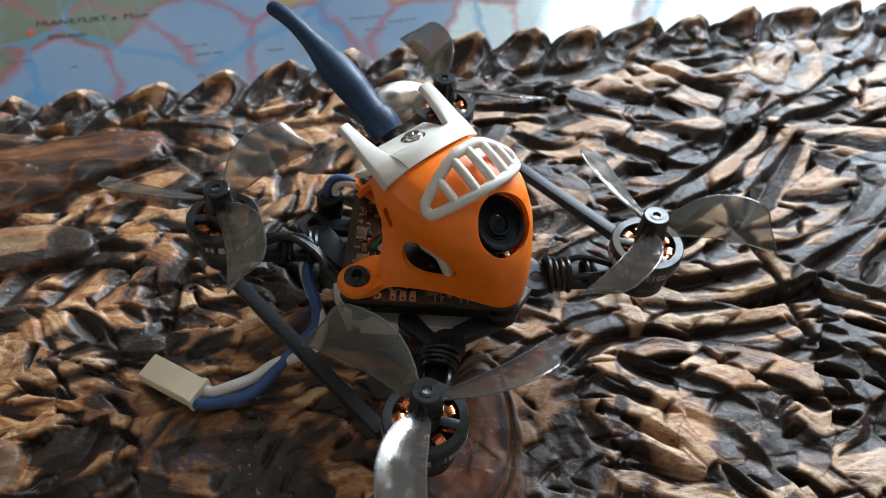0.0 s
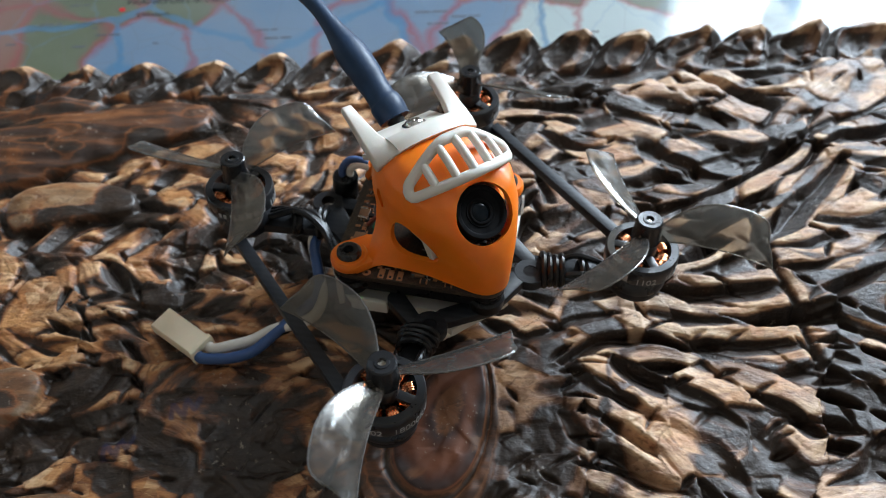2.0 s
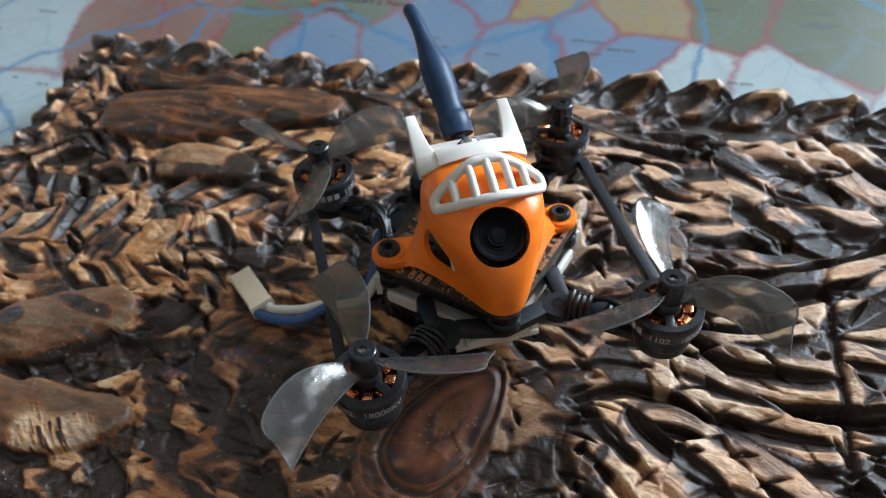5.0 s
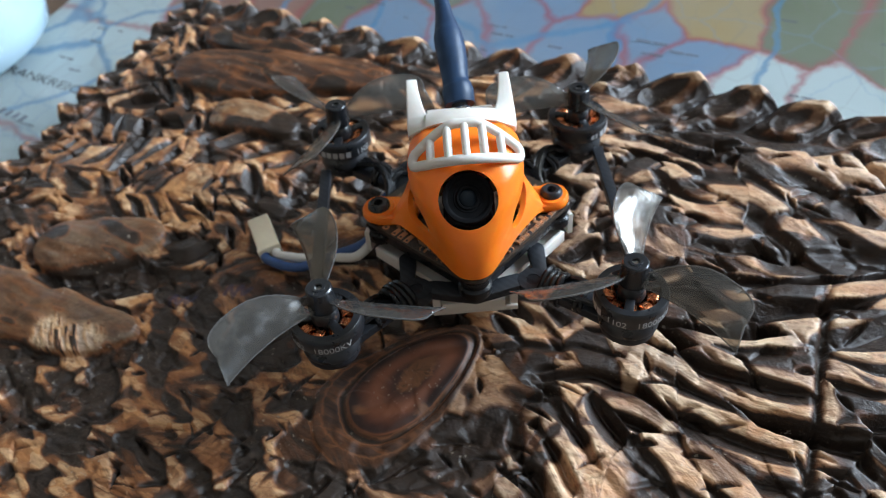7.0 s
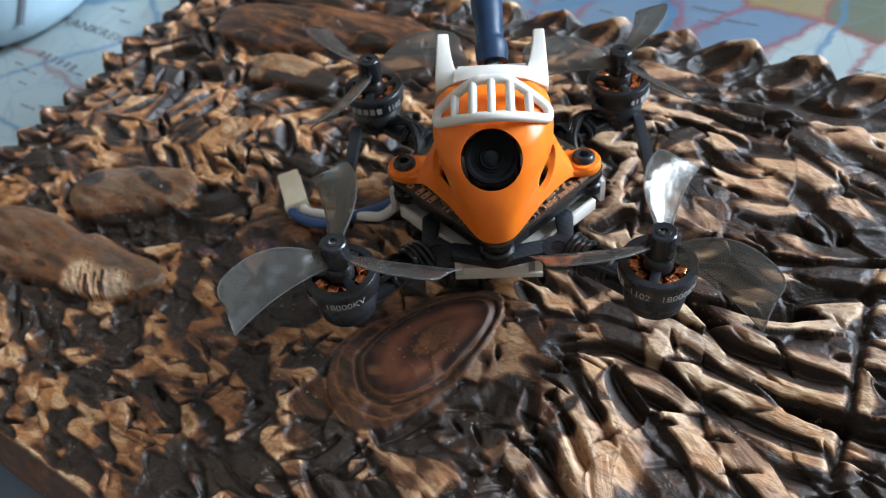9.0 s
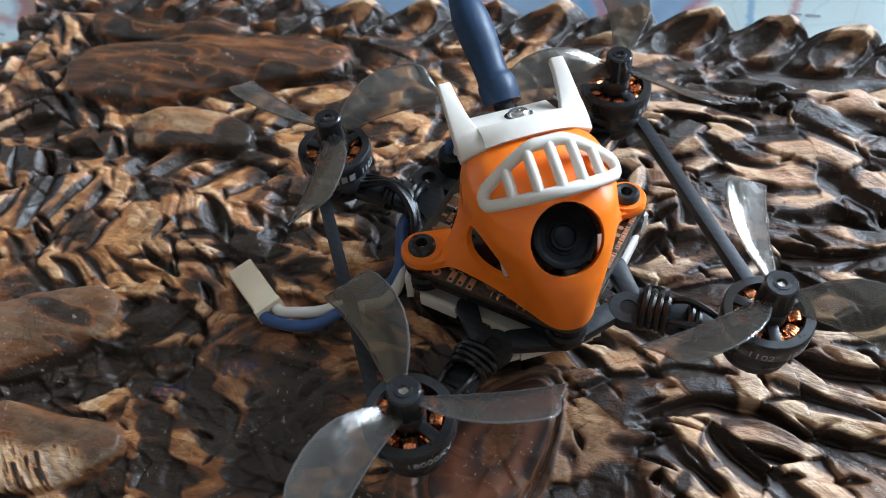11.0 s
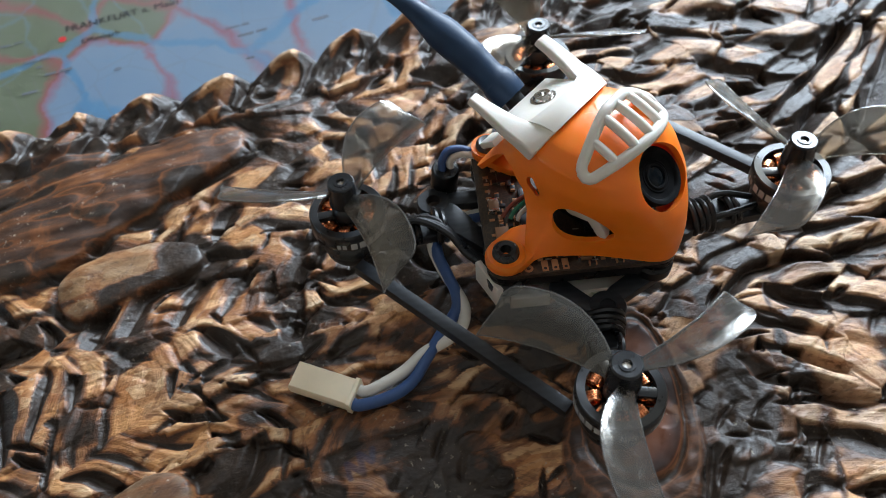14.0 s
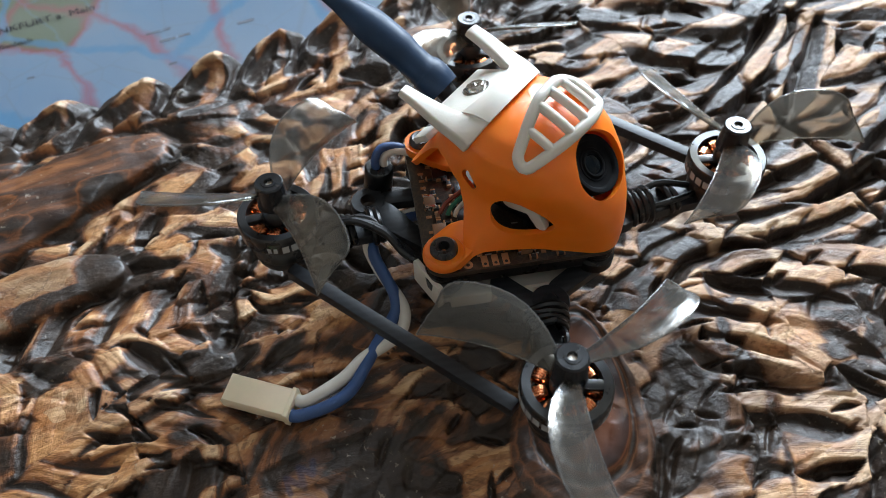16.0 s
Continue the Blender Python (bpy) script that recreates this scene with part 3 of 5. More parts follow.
        ang = radians((0.65 * turn[i, j] + rng.normal(0, 9), 93 + rng.normal(0, 17), 10 + rng.normal(0, 12))[east])
        n = int(52 / step)
        box_ = (slice(max(i - n, 0), i + n), slice(max(j - n, 0), j + n))
        du, dv = wu[box_] - cu, wv[box_] - cv
        s, t = du * math.cos(ang) + dv * math.sin(ang), -du * math.sin(ang) + dv * math.cos(ang)
        t = t - rng.normal(0, 0.006) * s * s
        d = np.sqrt((s / (1.6, 1.25, 2.3)[east]) ** 2 + t * t)
        near = d < e1[box_]
        own[box_] = np.where(near, len(leaves), own[box_])
        ls[box_], lt[box_] = np.where(near, s, ls[box_]), np.where(near, t, lt[box_])
        e1[box_] = np.where(near, d, e1[box_])
        leaves.append((rng.uniform(*((22, 50), (42, 78), (13, 26))[east]), rng.uniform(*((5.4, 9.0), (5.8, 9.8), (5.6, 8.6))[east]), rng.uniform(1, 99), min(east, 1)))
    slant, pitch, seed, east = [np.array(c)[own] for c in zip(*leaves)]
    reach = np.abs(lt) + 0.5 * fog(5)
    # the west half is scooped in short staggered rows
    run = np.where(east > 0, 99.0, 15.0 * np.sin(np.radians(slant)))
    band_ = np.floor((reach + 0.8 * fog(9)) / run)
    lean = np.where(east > 0, np.where(np.modf(seed * 7.31)[0] < 0.7, -lt, reach), reach) / np.tan(np.radians(slant)) * (1 - 0.022 * np.clip(reach, 0, 20))
    phase = (ls - lean + (2.6 * fog(11) + 0.9 * fog(5)) * np.where(east > 0, 0.55, 1.0)) * np.sin(np.radians(slant)) / pitch * 1.25 + np.where((lt > 0) & (east < 1), 0.45, 0.0) + 0.47 * band_
    row = np.floor(phase)
    f = phase - row

    def luck(k):
        return np.abs(np.modf(np.sin(row * 12.9898 + seed * 78.233 + np.where(lt > 0, 31.7, 0.0) + 17.3 * band_ + k * 4.137) * 43758.5453)[0])

    width = np.where(east > 0, 0.55 + 0.44 * luck(1), 0.40 + 0.58 * luck(1))
    deep = (0.7 + 0.2 * east + 2.7 * luck(2) ** (1.4 - 0.1 * east)) * (0.9 + 0.3 * right)
    mid = np.where(east > 0, 4.6 + 3.2 * luck(3) + 2.5 * luck(7), run * (0.42 + 0.16 * luck(3)))
    span = np.where(east > 0, 6.6 + 4.4 * luck(4), run * (0.48 + 0.26 * luck(4)))
    lens = np.clip(1 - ((reach - band_ * run - mid) / span) ** 2, 0, 1)
    wide = np.maximum(width * lens ** 0.85, 0.02)
    x = (f - 0.5) / (0.5 * wide)
    skew = -0.55 + 0.5 * luck(5)
    slot = np.clip(np.where(x < skew, (x + 1) / (1 + skew), (1 - x) / (1 - skew)), 0, 1)
    cut_deep = slot * lens ** (0.35 + 0.25 * east) * deep * (1 - calm) * np.clip(np.where(east > 0, 1.0, 0.85) + 0.8 * fog(17), 0.15, 1.2)
    # the ridge between two cuts swells and leans over
    swell = (1 - slot) * np.clip(np.sin(np.pi * np.clip(reach / (13 + 5 * east), 0, 1)), 0, 1) * (0.4 + 1.0 * luck(6)) * wild
    h = h + (0.45 - 0.25 * east) * swell * (1 - 0.6 * f) - cut_deep
    burn = np.maximum(burn, 1.1 * smoothstep(cut_deep + 0.35 * fog(6) + 0.02 * east, 0.10, 0.85 + 0.2 * east))
    sooty = (luck(8) < 0.26 - 0.06 * east) * np.clip(np.sin(np.pi * np.clip(f, 0, 1)), 0, 1) ** 0.5 * smoothstep(reach, 1.0, 4.0)
    burn = np.maximum(burn, 0.7 * sooty * wild * (1 - calm) * smoothstep(fog(9), -0.6, 0.1))
    across = phase * pitch / 1.25 + 37.0 * seed
    along = ls * np.cos(np.radians(slant)) + np.abs(lt) * np.sin(np.radians(slant))
    burn = np.maximum(burn, 0.75 * wild * (1 - calm) * np.exp(-(reach / 0.9) ** 2) * smoothstep(fog(9), -0.2, 0.5))
    smudge = smoothstep(value_noise(rng, wu * 0.40 + 9, wv + 9, 4.2) + 0.5 * fog(12), 0.10, 0.75) * wild * (1 - calm) * (1 - 0.35 * right)
    burn = np.maximum(burn, 0.56 * smudge)
    burn = np.maximum(burn, wild * (1 - calm) * smoothstep(v, 55, 100) * (1 - right) * (0.25 + 0.32 * fog(13)))
    burn = np.maximum(burn, wild * (1 - calm) * smoothstep(75 - u, 0, 40) * (0.26 + 0.3 * fog(13)))
    tone = np.clip(tone + 0.12 * east, 0, 1)
    flame = smoothstep(v, 92, 112) * (1 - smoothstep(u, 150, 185)) * wild * (1 - calm)
    slope = wu * 0.86 + wv * 0.5
    tongue = smoothstep(value_noise(rng, slope * 0.42 + 9, (wv * 0.86 - wu * 0.5) + 200, 3.9) + 0.7 * value_noise(rng, u * 0.5 + 9, v + 9, 2.4) + 0.4 * fog(9), -0.22, 0.14)
    h = h * (1 - 0.5 * flame) + flame * (0.9 * tongue - 0.6)
    burn = burn * (1 - 0.45 * flame) + flame * 0.74 * (1 - tongue)
    # burnt hollows and bare pale faces of their own: x, y, angle, half length, half width, depth, stain
    for x, y, a, lo, wi, sink, stain in ((-40, 35, 50, 13, 3.6, 1.4, 0.9), (-90, 12, -12, 22, 5.5, 2.0, 1.0), (75, -13, -8, 17, 4.5, 1.6, 0.9), (-50, -15, 20, 15, 9, 0.6, 0.7),
                                         (-4, -46, 30, 11, 6, 0.8, 0.8), (-50, 57, 40, 8, 5, 0.6, 0.8), (-20, 26, 20, 14, 6, 1.2, 0.9), (62, 34, -31, 22, 6, 1.6, 0.9), (98, 6, -31, 20, 5, 1.4, 0.9),
                                         (14, -57, 35, 11, 6, -0.5, -0.8), (31, -33, 50, 7, 3, -0.4, -0.8), (86, 10, -24, 20, 4, -0.9, -0.8), (-67, 44, -10, 9, 4, -0.4, -0.7)):
        s, t = ellipse(x, y, a, lo, wi, 1.4)
        spot = smoothstep(1.15 - np.sqrt(s * s + t * t) + 0.22 * fog(6), 0, 0.45)
        h -= sink * spot
        burn = np.maximum(burn, stain * spot) if stain > 0 else burn * (1 + stain * spot)
    # short stray knife stabs
    stab = np.zeros_like(u)
    for n_ in range(900):
        cu, cv = rng.uniform(4 if n_ < 680 else 105, BOARD_U - 4), rng.uniform(6, BOARD_V - 6)
        i, j = int((cu + 2) / step), int((cv + 2) / step)
        long, wide1, dp = rng.uniform(3.5, 9), rng.uniform(1.0, 2.4), rng.uniform(0.7, 2.2)
        ang = radians(turn[i, j] + rng.choice([-34, 34, 0]) + rng.normal(0, 12))
        n = int(long / step * 0.7) + 3
        box_ = (slice(max(i - n, 0), i + n), slice(max(j - n, 0), j + n))
        du, dv = u[box_] - cu, v[box_] - cv
        s = du * math.cos(ang) + dv * math.sin(ang)
        t = -du * math.sin(ang) + dv * math.cos(ang) - 0.03 * s * s
        lens1 = np.clip(1 - (2 * s / long) ** 2, 0, 1)
        stab[box_] = np.maximum(stab[box_], np.clip(1 - np.abs(t) / (0.5 * wide1 * lens1 + 0.05), 0, 1) * lens1 ** 0.5 * dp * (1 - calm[box_]))
    h -= stab
    burn = np.maximum(burn, 0.95 * smoothstep(stab, 0.2, 1.1))
    h += 0.10 * fog(1.6) * wild
    # chips left pale where the knife lifted the skin
    burn *= 1 - 0.35 * smoothstep(fog(4.5), 0.3, 0.7) * (1 - calm) * (1 - ground)

    # crests worn down to flat faces with crisp borders
    over = h - base
    h = np.where((over > 0.25) & (calm < 0.5), base + 0.25 + 0.38 * (over - 0.25), h)

    # rim: a row of twisted knobs along the far and the left edge, a plain sloping near edge
    for w, along, pitch, band in ((v, u, 16.5, 13.0), (u, v, 8.6, 8.0)):
        lean = along + 0.65 * w + 2.2 * fog(16) + 0.7 * fog(4)
        part_ = lean / pitch - np.floor(lean / pitch)
        wave = np.where(part_ < 0.68, part_ / 0.68, (1 - part_) / 0.32)
        inb = smoothstep(band + 1.5 - w, 0, 2.5)
        round_ = np.sqrt(np.clip(1 - ((w - band * 0.38) / (band * 0.66)) ** 2, 0, 1))
        knob = (wave ** 0.55) * (1.0 + 4.3 * round_) * (1 + 0.3 * fog(9)) - 2.6 - 0.8 * np.abs(value_noise(rng, u + 9, v + 9, 5.0))
        h = h * (1 - inb) + inb * (knob + 0.55 * np.clip(h, -2.2, 1.5))
        notch = smoothstep(0.62 - wave + 0.2 * fog(5), 0.0, 0.25) * inb
        burn = np.maximum(burn * (1 - 0.65 * inb), notch)
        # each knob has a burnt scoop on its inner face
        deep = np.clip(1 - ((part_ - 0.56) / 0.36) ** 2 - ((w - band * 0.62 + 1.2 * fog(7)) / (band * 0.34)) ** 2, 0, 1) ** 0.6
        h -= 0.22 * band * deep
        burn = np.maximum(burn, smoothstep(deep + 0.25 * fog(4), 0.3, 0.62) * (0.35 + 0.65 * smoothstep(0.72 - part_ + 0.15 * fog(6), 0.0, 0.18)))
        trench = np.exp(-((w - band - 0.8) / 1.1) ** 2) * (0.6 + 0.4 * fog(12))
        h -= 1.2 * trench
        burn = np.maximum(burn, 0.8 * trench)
    scal_v = 1.9 * (1 - np.abs(np.sin(np.pi * (u + 2.2 * fog(16)) / 16.5))) + 0.6 * fog(4)
    scal_u = 1.5 * (1 - np.abs(np.sin(np.pi * (v + 2.2 * fog(16)) / 8.6))) + 0.6 * fog(4)
    near = BOARD_V - v
    plain = smoothstep(5.5 - near, 0, 0.8)
    h = h * (1 - plain) + plain * (-0.5 - 1.1 * np.clip(5.0 - near, 0, 9) ** 1.1)
    burn, soft = burn * (1 - plain), np.maximum(soft, 0.9 * plain)
    d = np.minimum(np.minimum(u - scal_u, v - scal_v), np.minimum(BOARD_U - u, near))
    fall = np.clip(-d / step, 0, 1)
    roll = np.clip(1 - d / 3.0, 0, 1) ** 2 * (near > 8)
    h = np.maximum(h - 3.0 * roll, -9)
    h = np.where(d > 0, h, -BOARD_H * fall + np.minimum(h, -1) * (1 - fall))
    burn = np.maximum(burn, np.where(d > 0, 0, 0.7) * (near > 8))
    keep = d > -1.4 * step
    mellow = (4 * h + np.roll(h, 1, 0) + np.roll(h, -1, 0) + np.roll(h, 1, 1) + np.roll(h, -1, 1)) / 8
    h = np.where(d > 1.5, 0.5 * h + 0.5 * mellow, h)
    scorch, level = burn.copy(), h.copy()
    for _ in range(14):
        level = (2 * level + np.roll(level, 2, 0) + np.roll(level, -2, 0) + np.roll(level, 2, 1) + np.roll(level, -2, 1)) / 6
        scorch = (2 * scorch + np.roll(scorch, 1, 0) + np.roll(scorch, -1, 0) + np.roll(scorch, 1, 1) + np.roll(scorch, -1, 1)) / 6
    return u, v, h, keep, {"burn": burn, "soft": soft, "knot": knot, "tone": tone, "scorch": scorch, "worn": smoothstep(h - level, 0.15, 0.8) * (d > 2), "ink": ink, "east": right, "along": along, "across": across, "pale": np.maximum(1.3 * fray * smoothstep(-scratch, -0.1, 0.5), 0.7 * right * np.clip(0.6 + 0.6 * fog(20), 0, 1))}


def build_board():
    u, v, h, keep, stains = carve()
    nu, nv = u.shape
    index = np.full(u.shape, -1)
    index[keep] = np.arange(keep.sum())
    # the far edge swells outwards beyond the logs
    swell = 5.5 * smoothstep(u, 100, 165) * (1 - smoothstep(v, 4, 48))
    co = np.stack([u[keep], (swell - v)[keep], h[keep]], 1) * MM
    q = np.stack([index[:-1, :-1], index[:-1, 1:], index[1:, 1:], index[1:, :-1]], -1).reshape(-1, 4)
    q = q[(q >= 0).all(1)]
    me = bpy.data.meshes.new("carved_board")
    me.vertices.add(len(co))
    me.vertices.foreach_set("co", co.ravel())
    me.loops.add(q.size)
    me.loops.foreach_set("vertex_index", q.ravel().astype(np.int32))
    me.polygons.add(len(q))
    me.polygons.foreach_set("loop_start", np.arange(0, q.size, 4, dtype=np.int32))
    me.polygons.foreach_set("loop_total", np.full(len(q), 4, np.int32))
    me.update()
    me.validate()
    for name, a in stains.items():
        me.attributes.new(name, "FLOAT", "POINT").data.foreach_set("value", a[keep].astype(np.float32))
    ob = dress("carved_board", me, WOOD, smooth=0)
    me.polygons.foreach_set("use_smooth", [True] * len(me.polygons))
    ob.matrix_world = BOARD_POSE
    tagged(ob, "varnished carved wooden board with burnt gouges on a map", "wood carving")
    under = bmesh.new()
    box(under, (BOARD_U - 8, BOARD_V - 8, 14), Matrix.Translation((BOARD_U / 2, -BOARD_V / 2, -BOARD_H + 7)))
    part("underside", under, TABLE_WOOD, ob)
    return ob


board = build_board()


# ---- the table, the map on it and what else stands there ----
def build_table():
    ob = new("table")
    ob.matrix_world = BOARD_POSE @ Matrix.Translation((0, 0, TABLE_Z * MM))
    top = bmesh.new()
    box(top, (1100, 760, 30), Matrix.Translation((330, -110, -16)), 4)
    part("tabletop", top, TABLE_WOOD, ob)
    for x, y in ((-180, 230), (840, 230), (-180, -450), (840, -450)):
        leg = bmesh.new()
        lathe(leg, [(20, -722), (22, -700), (30, -80), (32, -31)], 20, Matrix.Translation((x, y, 0)))
        part("leg", leg, TABLE_WOOD, ob)
    return tagged(ob, "dark brown wooden table under a printed map", "table")


table = build_table()


def build_map():
    ob = new("map_sheet")
    ob.matrix_world = BOARD_POSE @ Matrix.Translation((0, 0, TABLE_Z * MM))
    sheet = bmesh.new()
    n = 60
    x0, x1, y0, y1 = -82.0, 800.0, -440.0, 235.0
    rows = [[sheet.verts.new((x0 + (x1 - x0) * a / n, y0 + (y1 - y0) * b / n, 0.25 + 0.12 * noise.noise(Vector((a * 0.3, b * 0.3, 0))))) for b in range(n + 1)] for a in range(n + 1)]
    for a in range(n):
        for b in range(n):
            sheet.faces.new((rows[a][b], rows[a + 1][b], rows[a + 1][b + 1], rows[a][b + 1]))
    bmesh.ops.solidify(sheet, geom=sheet.faces[:], thickness=0.2)
    part("sheet", sheet, MAP, ob)

    def word(text, x, y, size, ink=INK, turn=0.0, spread=1.0):
        bm = lettering(text, size, 0.01)
        bmesh.ops.transform(bm, matrix=Matrix.Translation((x, y, 0.42)) @ Matrix.Rotation(radians(turn), 4, "Z") @ Matrix.Diagonal((spread, 1, 1, 1)), verts=bm.verts)
        part("lettering", bm, ink, ob, smooth=0)

    fu, fv = to_uv(-17, 157)
    word("FRANKFURT a. Main", fu, -fv, 3.6, spread=1.05)
    word("Offenbach", fu + 4, -fv - 6.2, 2.6)
    word("FRANKREICH", -76, -39, 5.6, INK, -1.5, 1.5)
    rng = random.Random(5)
    dot = bmesh.new()
    lathe(dot, [(1.1, 0.40), (1.1, 0.44)], 14, Matrix.Translation((fu - 1, -fv - 2.4, 0)))
    part("town_mark", dot, INK_RED, ob, smooth=0)
    # place names too small to read
    for k in range(6):
        row = bmesh.new()
        box(row, (2.2, 3.0, 0.03), Matrix.Translation((-62 + 3.9 * k, -56.2 - 0.2 * k, 0.43)) @ Matrix.Rotation(radians(-15), 4, "Z"))
        part("name_bar", row, INK_GREY, ob, smooth=0)
    for k in range(110):
        x, y = rng.uniform(-75, 330), rng.uniform(-15, 70) if k > 25 else rng.uniform(-110, 0)
        if k <= 25:
            x = rng.uniform(-78, -12)
        if abs(x - fu - 18) < 24 and abs(y + fv) < 9:
            continue
        for w in range(rng.randint(1, 2)):
            wide = rng.uniform(1.5, 5)
            bar = bmesh.new()
            box(bar, (wide, rng.uniform(0.5, 0.8), 0.03), Matrix.Translation((x + wide / 2, y, 0.43)))
            part("name_bar", bar, INK_GREY, ob, smooth=0)
            x += wide + 0.7
    return tagged(ob, "laminated political map with pastel states and blue rivers", "map")


map_sheet = build_map()


def build_cup():
    ob = new("mug")
    ob.matrix_world = pose(-0.195, 0.161, TABLE_Z * MM + 0.0005)
    body = bmesh.new()
    lathe(body, [(26, 0), (33, 0.6), (37.5, 4), (39.5, 12), (40, 40), (40, 92), (39, 93.5), (37.5, 92), (37, 40), (36, 10), (28, 5), (0.5, 4.5)], 56)
    part("body", body, GLAZE, ob)
    stripe = bmesh.new()
    tube(stripe, [(40.1 * math.cos(a), 40.1 * math.sin(a), z) for a, z in ((radians(-60 + 9 * k), 10 + 9 * k) for k in range(7))], 1.2, 8, 0.3,
         [(math.cos(radians(-60 + 9 * k)), math.sin(radians(-60 + 9 * k)), 0) for k in range(7)])
    part("painted_stripe", stripe, STRIPE, ob, "grey painted stripe")
    handle = bmesh.new()
    tube(handle, spline([(-39, 8, 24), (-58, 12, 32), (-62, 13, 50), (-57, 12, 68), (-39, 8, 76)]), 4.5, 12)
    part("handle", handle, GLAZE, ob)
    return tagged(ob, "pale blue-white glazed mug with a grey stripe standing on the map", "mug")


mug = build_cup()


# ---- the room round the table ----
def wall_block(name, size, at, material, label, category):
    bm = bmesh.new()
    box(bm, size, Matrix.Translation(at))
    ob = part(name, bm, material, smooth=0, scale=1.0)
    ob.matrix_world = WALL
    return tagged(ob, label, category, kind="structure")


X0, X1, Y0, Y1, Z0, Z1 = -2.4, WIN_X, -1.9, 1.9, -0.75, 1.75
wall_block("floor", (X1 - X0 + 0.4, Y1 - Y0 + 0.4, 0.1), ((X0 + X1) / 2, 0, Z0 - 0.05), FLOOR_WOOD, "brown wooden floor boards", "floor")
wall_block("ceiling", (X1 - X0 + 0.4, Y1 - Y0 + 0.4, 0.1), ((X0 + X1) / 2, 0, Z1 + 0.05), CEILING, "white painted ceiling", "ceiling")
wall_block("wall_west", (0.2, Y1 - Y0, Z1 - Z0), (X0 - 0.1, 0, (Z0 + Z1) / 2), PLASTER, "pale plastered wall", "wall")
wall_block("wall_north", (X1 - X0 + 0.4, 0.2, Z1 - Z0), ((X0 + X1) / 2, Y1 + 0.1, (Z0 + Z1) / 2), PLASTER, "pale plastered wall", "wall")
wall_block("wall_south", (X1 - X0 + 0.4, 0.2, Z1 - Z0), ((X0 + X1) / 2, Y0 - 0.1, (Z0 + Z1) / 2), PLASTER, "pale plastered wall", "wall")


def build_window_wall():
    bm = bmesh.new()
    for y0, y1, z0, z1 in ((Y0, WIN_Y0, Z0, Z1), (WIN_Y1, Y1, Z0, Z1), (WIN_Y0, WIN_Y1, Z0, WIN_Z0), (WIN_Y0, WIN_Y1, WIN_Z1, Z1)):
        box(bm, (0.2, y1 - y0, z1 - z0), Matrix.Translation((X1 + 0.1, (y0 + y1) / 2, (z0 + z1) / 2)))
    ob = part("wall_east", bm, PLASTER, smooth=0, scale=1.0)
    ob.matrix_world = WALL
    tagged(ob, "pale plastered wall with a window opening", "wall", kind="structure")
    win = new("window_1")
    win.matrix_world = WALL
    bars = [(0.06, WIN_Y1 - WIN_Y0, 0.06, (WIN_Y0 + WIN_Y1) / 2, WIN_Z0 + 0.03), (0.06, WIN_Y1 - WIN_Y0, 0.06, (WIN_Y0 + WIN_Y1) / 2, WIN_Z1 - 0.03),
            (0.06, 0.06, WIN_Z1 - WIN_Z0 - 0.12, WIN_Y0 + 0.03, (WIN_Z0 + WIN_Z1) / 2), (0.06, 0.06, WIN_Z1 - WIN_Z0 - 0.12, WIN_Y1 - 0.03, (WIN_Z0 + WIN_Z1) / 2),
            (0.05, 0.045, WIN_Z1 - WIN_Z0 - 0.12, 0.12, (WIN_Z0 + WIN_Z1) / 2)]
    for x, y, z, cy, cz in bars:
        bm = bmesh.new()
        box(bm, (x, y, z), Matrix.Translation((X1 + 0.05, cy, cz)), 0.006)
        part("window_frame", bm, FRAME_PAINT, win, scale=1.0)
    sill = bmesh.new()
    box(sill, (0.14, WIN_Y1 - WIN_Y0 + 0.06, 0.03), Matrix.Translation((X1 - 0.03, (WIN_Y0 + WIN_Y1) / 2, WIN_Z0 - 0.02)), 0.006)
    part("window_sill", sill, FRAME_PAINT, win, scale=1.0)
    return tagged(win, "white framed window letting in overcast daylight", "window", kind="structure")


build_window_wall()


# ---- the quadcopter; x to its right, y to its tail, z = 0 at the tops of the propeller hubs (millimetres) ----
drone = new("quadcopter")
drone.matrix_world = Matrix(((0.99675, 0.0, 0.08061, 0.0), (-0.00830, 0.99469, 0.10257, 0.0), (-0.08018, -0.10290, 0.99145, 0.02873), (0, 0, 0, 1)))
tagged(drone, "small orange and white quadcopter with smoked propellers on the carving", "drone")

HUBS = [(-27.9, 29.3), (-28.3, -28.3), (28.3, -28.5), (27.9, 27.6)]       # rear left, front left, front right, rear right
PLATE_Z = -16.5


def at_z(x, y, z=0.0, turn=0.0):
    return Matrix.Translation((x, y, z)) @ Matrix.Rotation(radians(turn), 4, "Z")


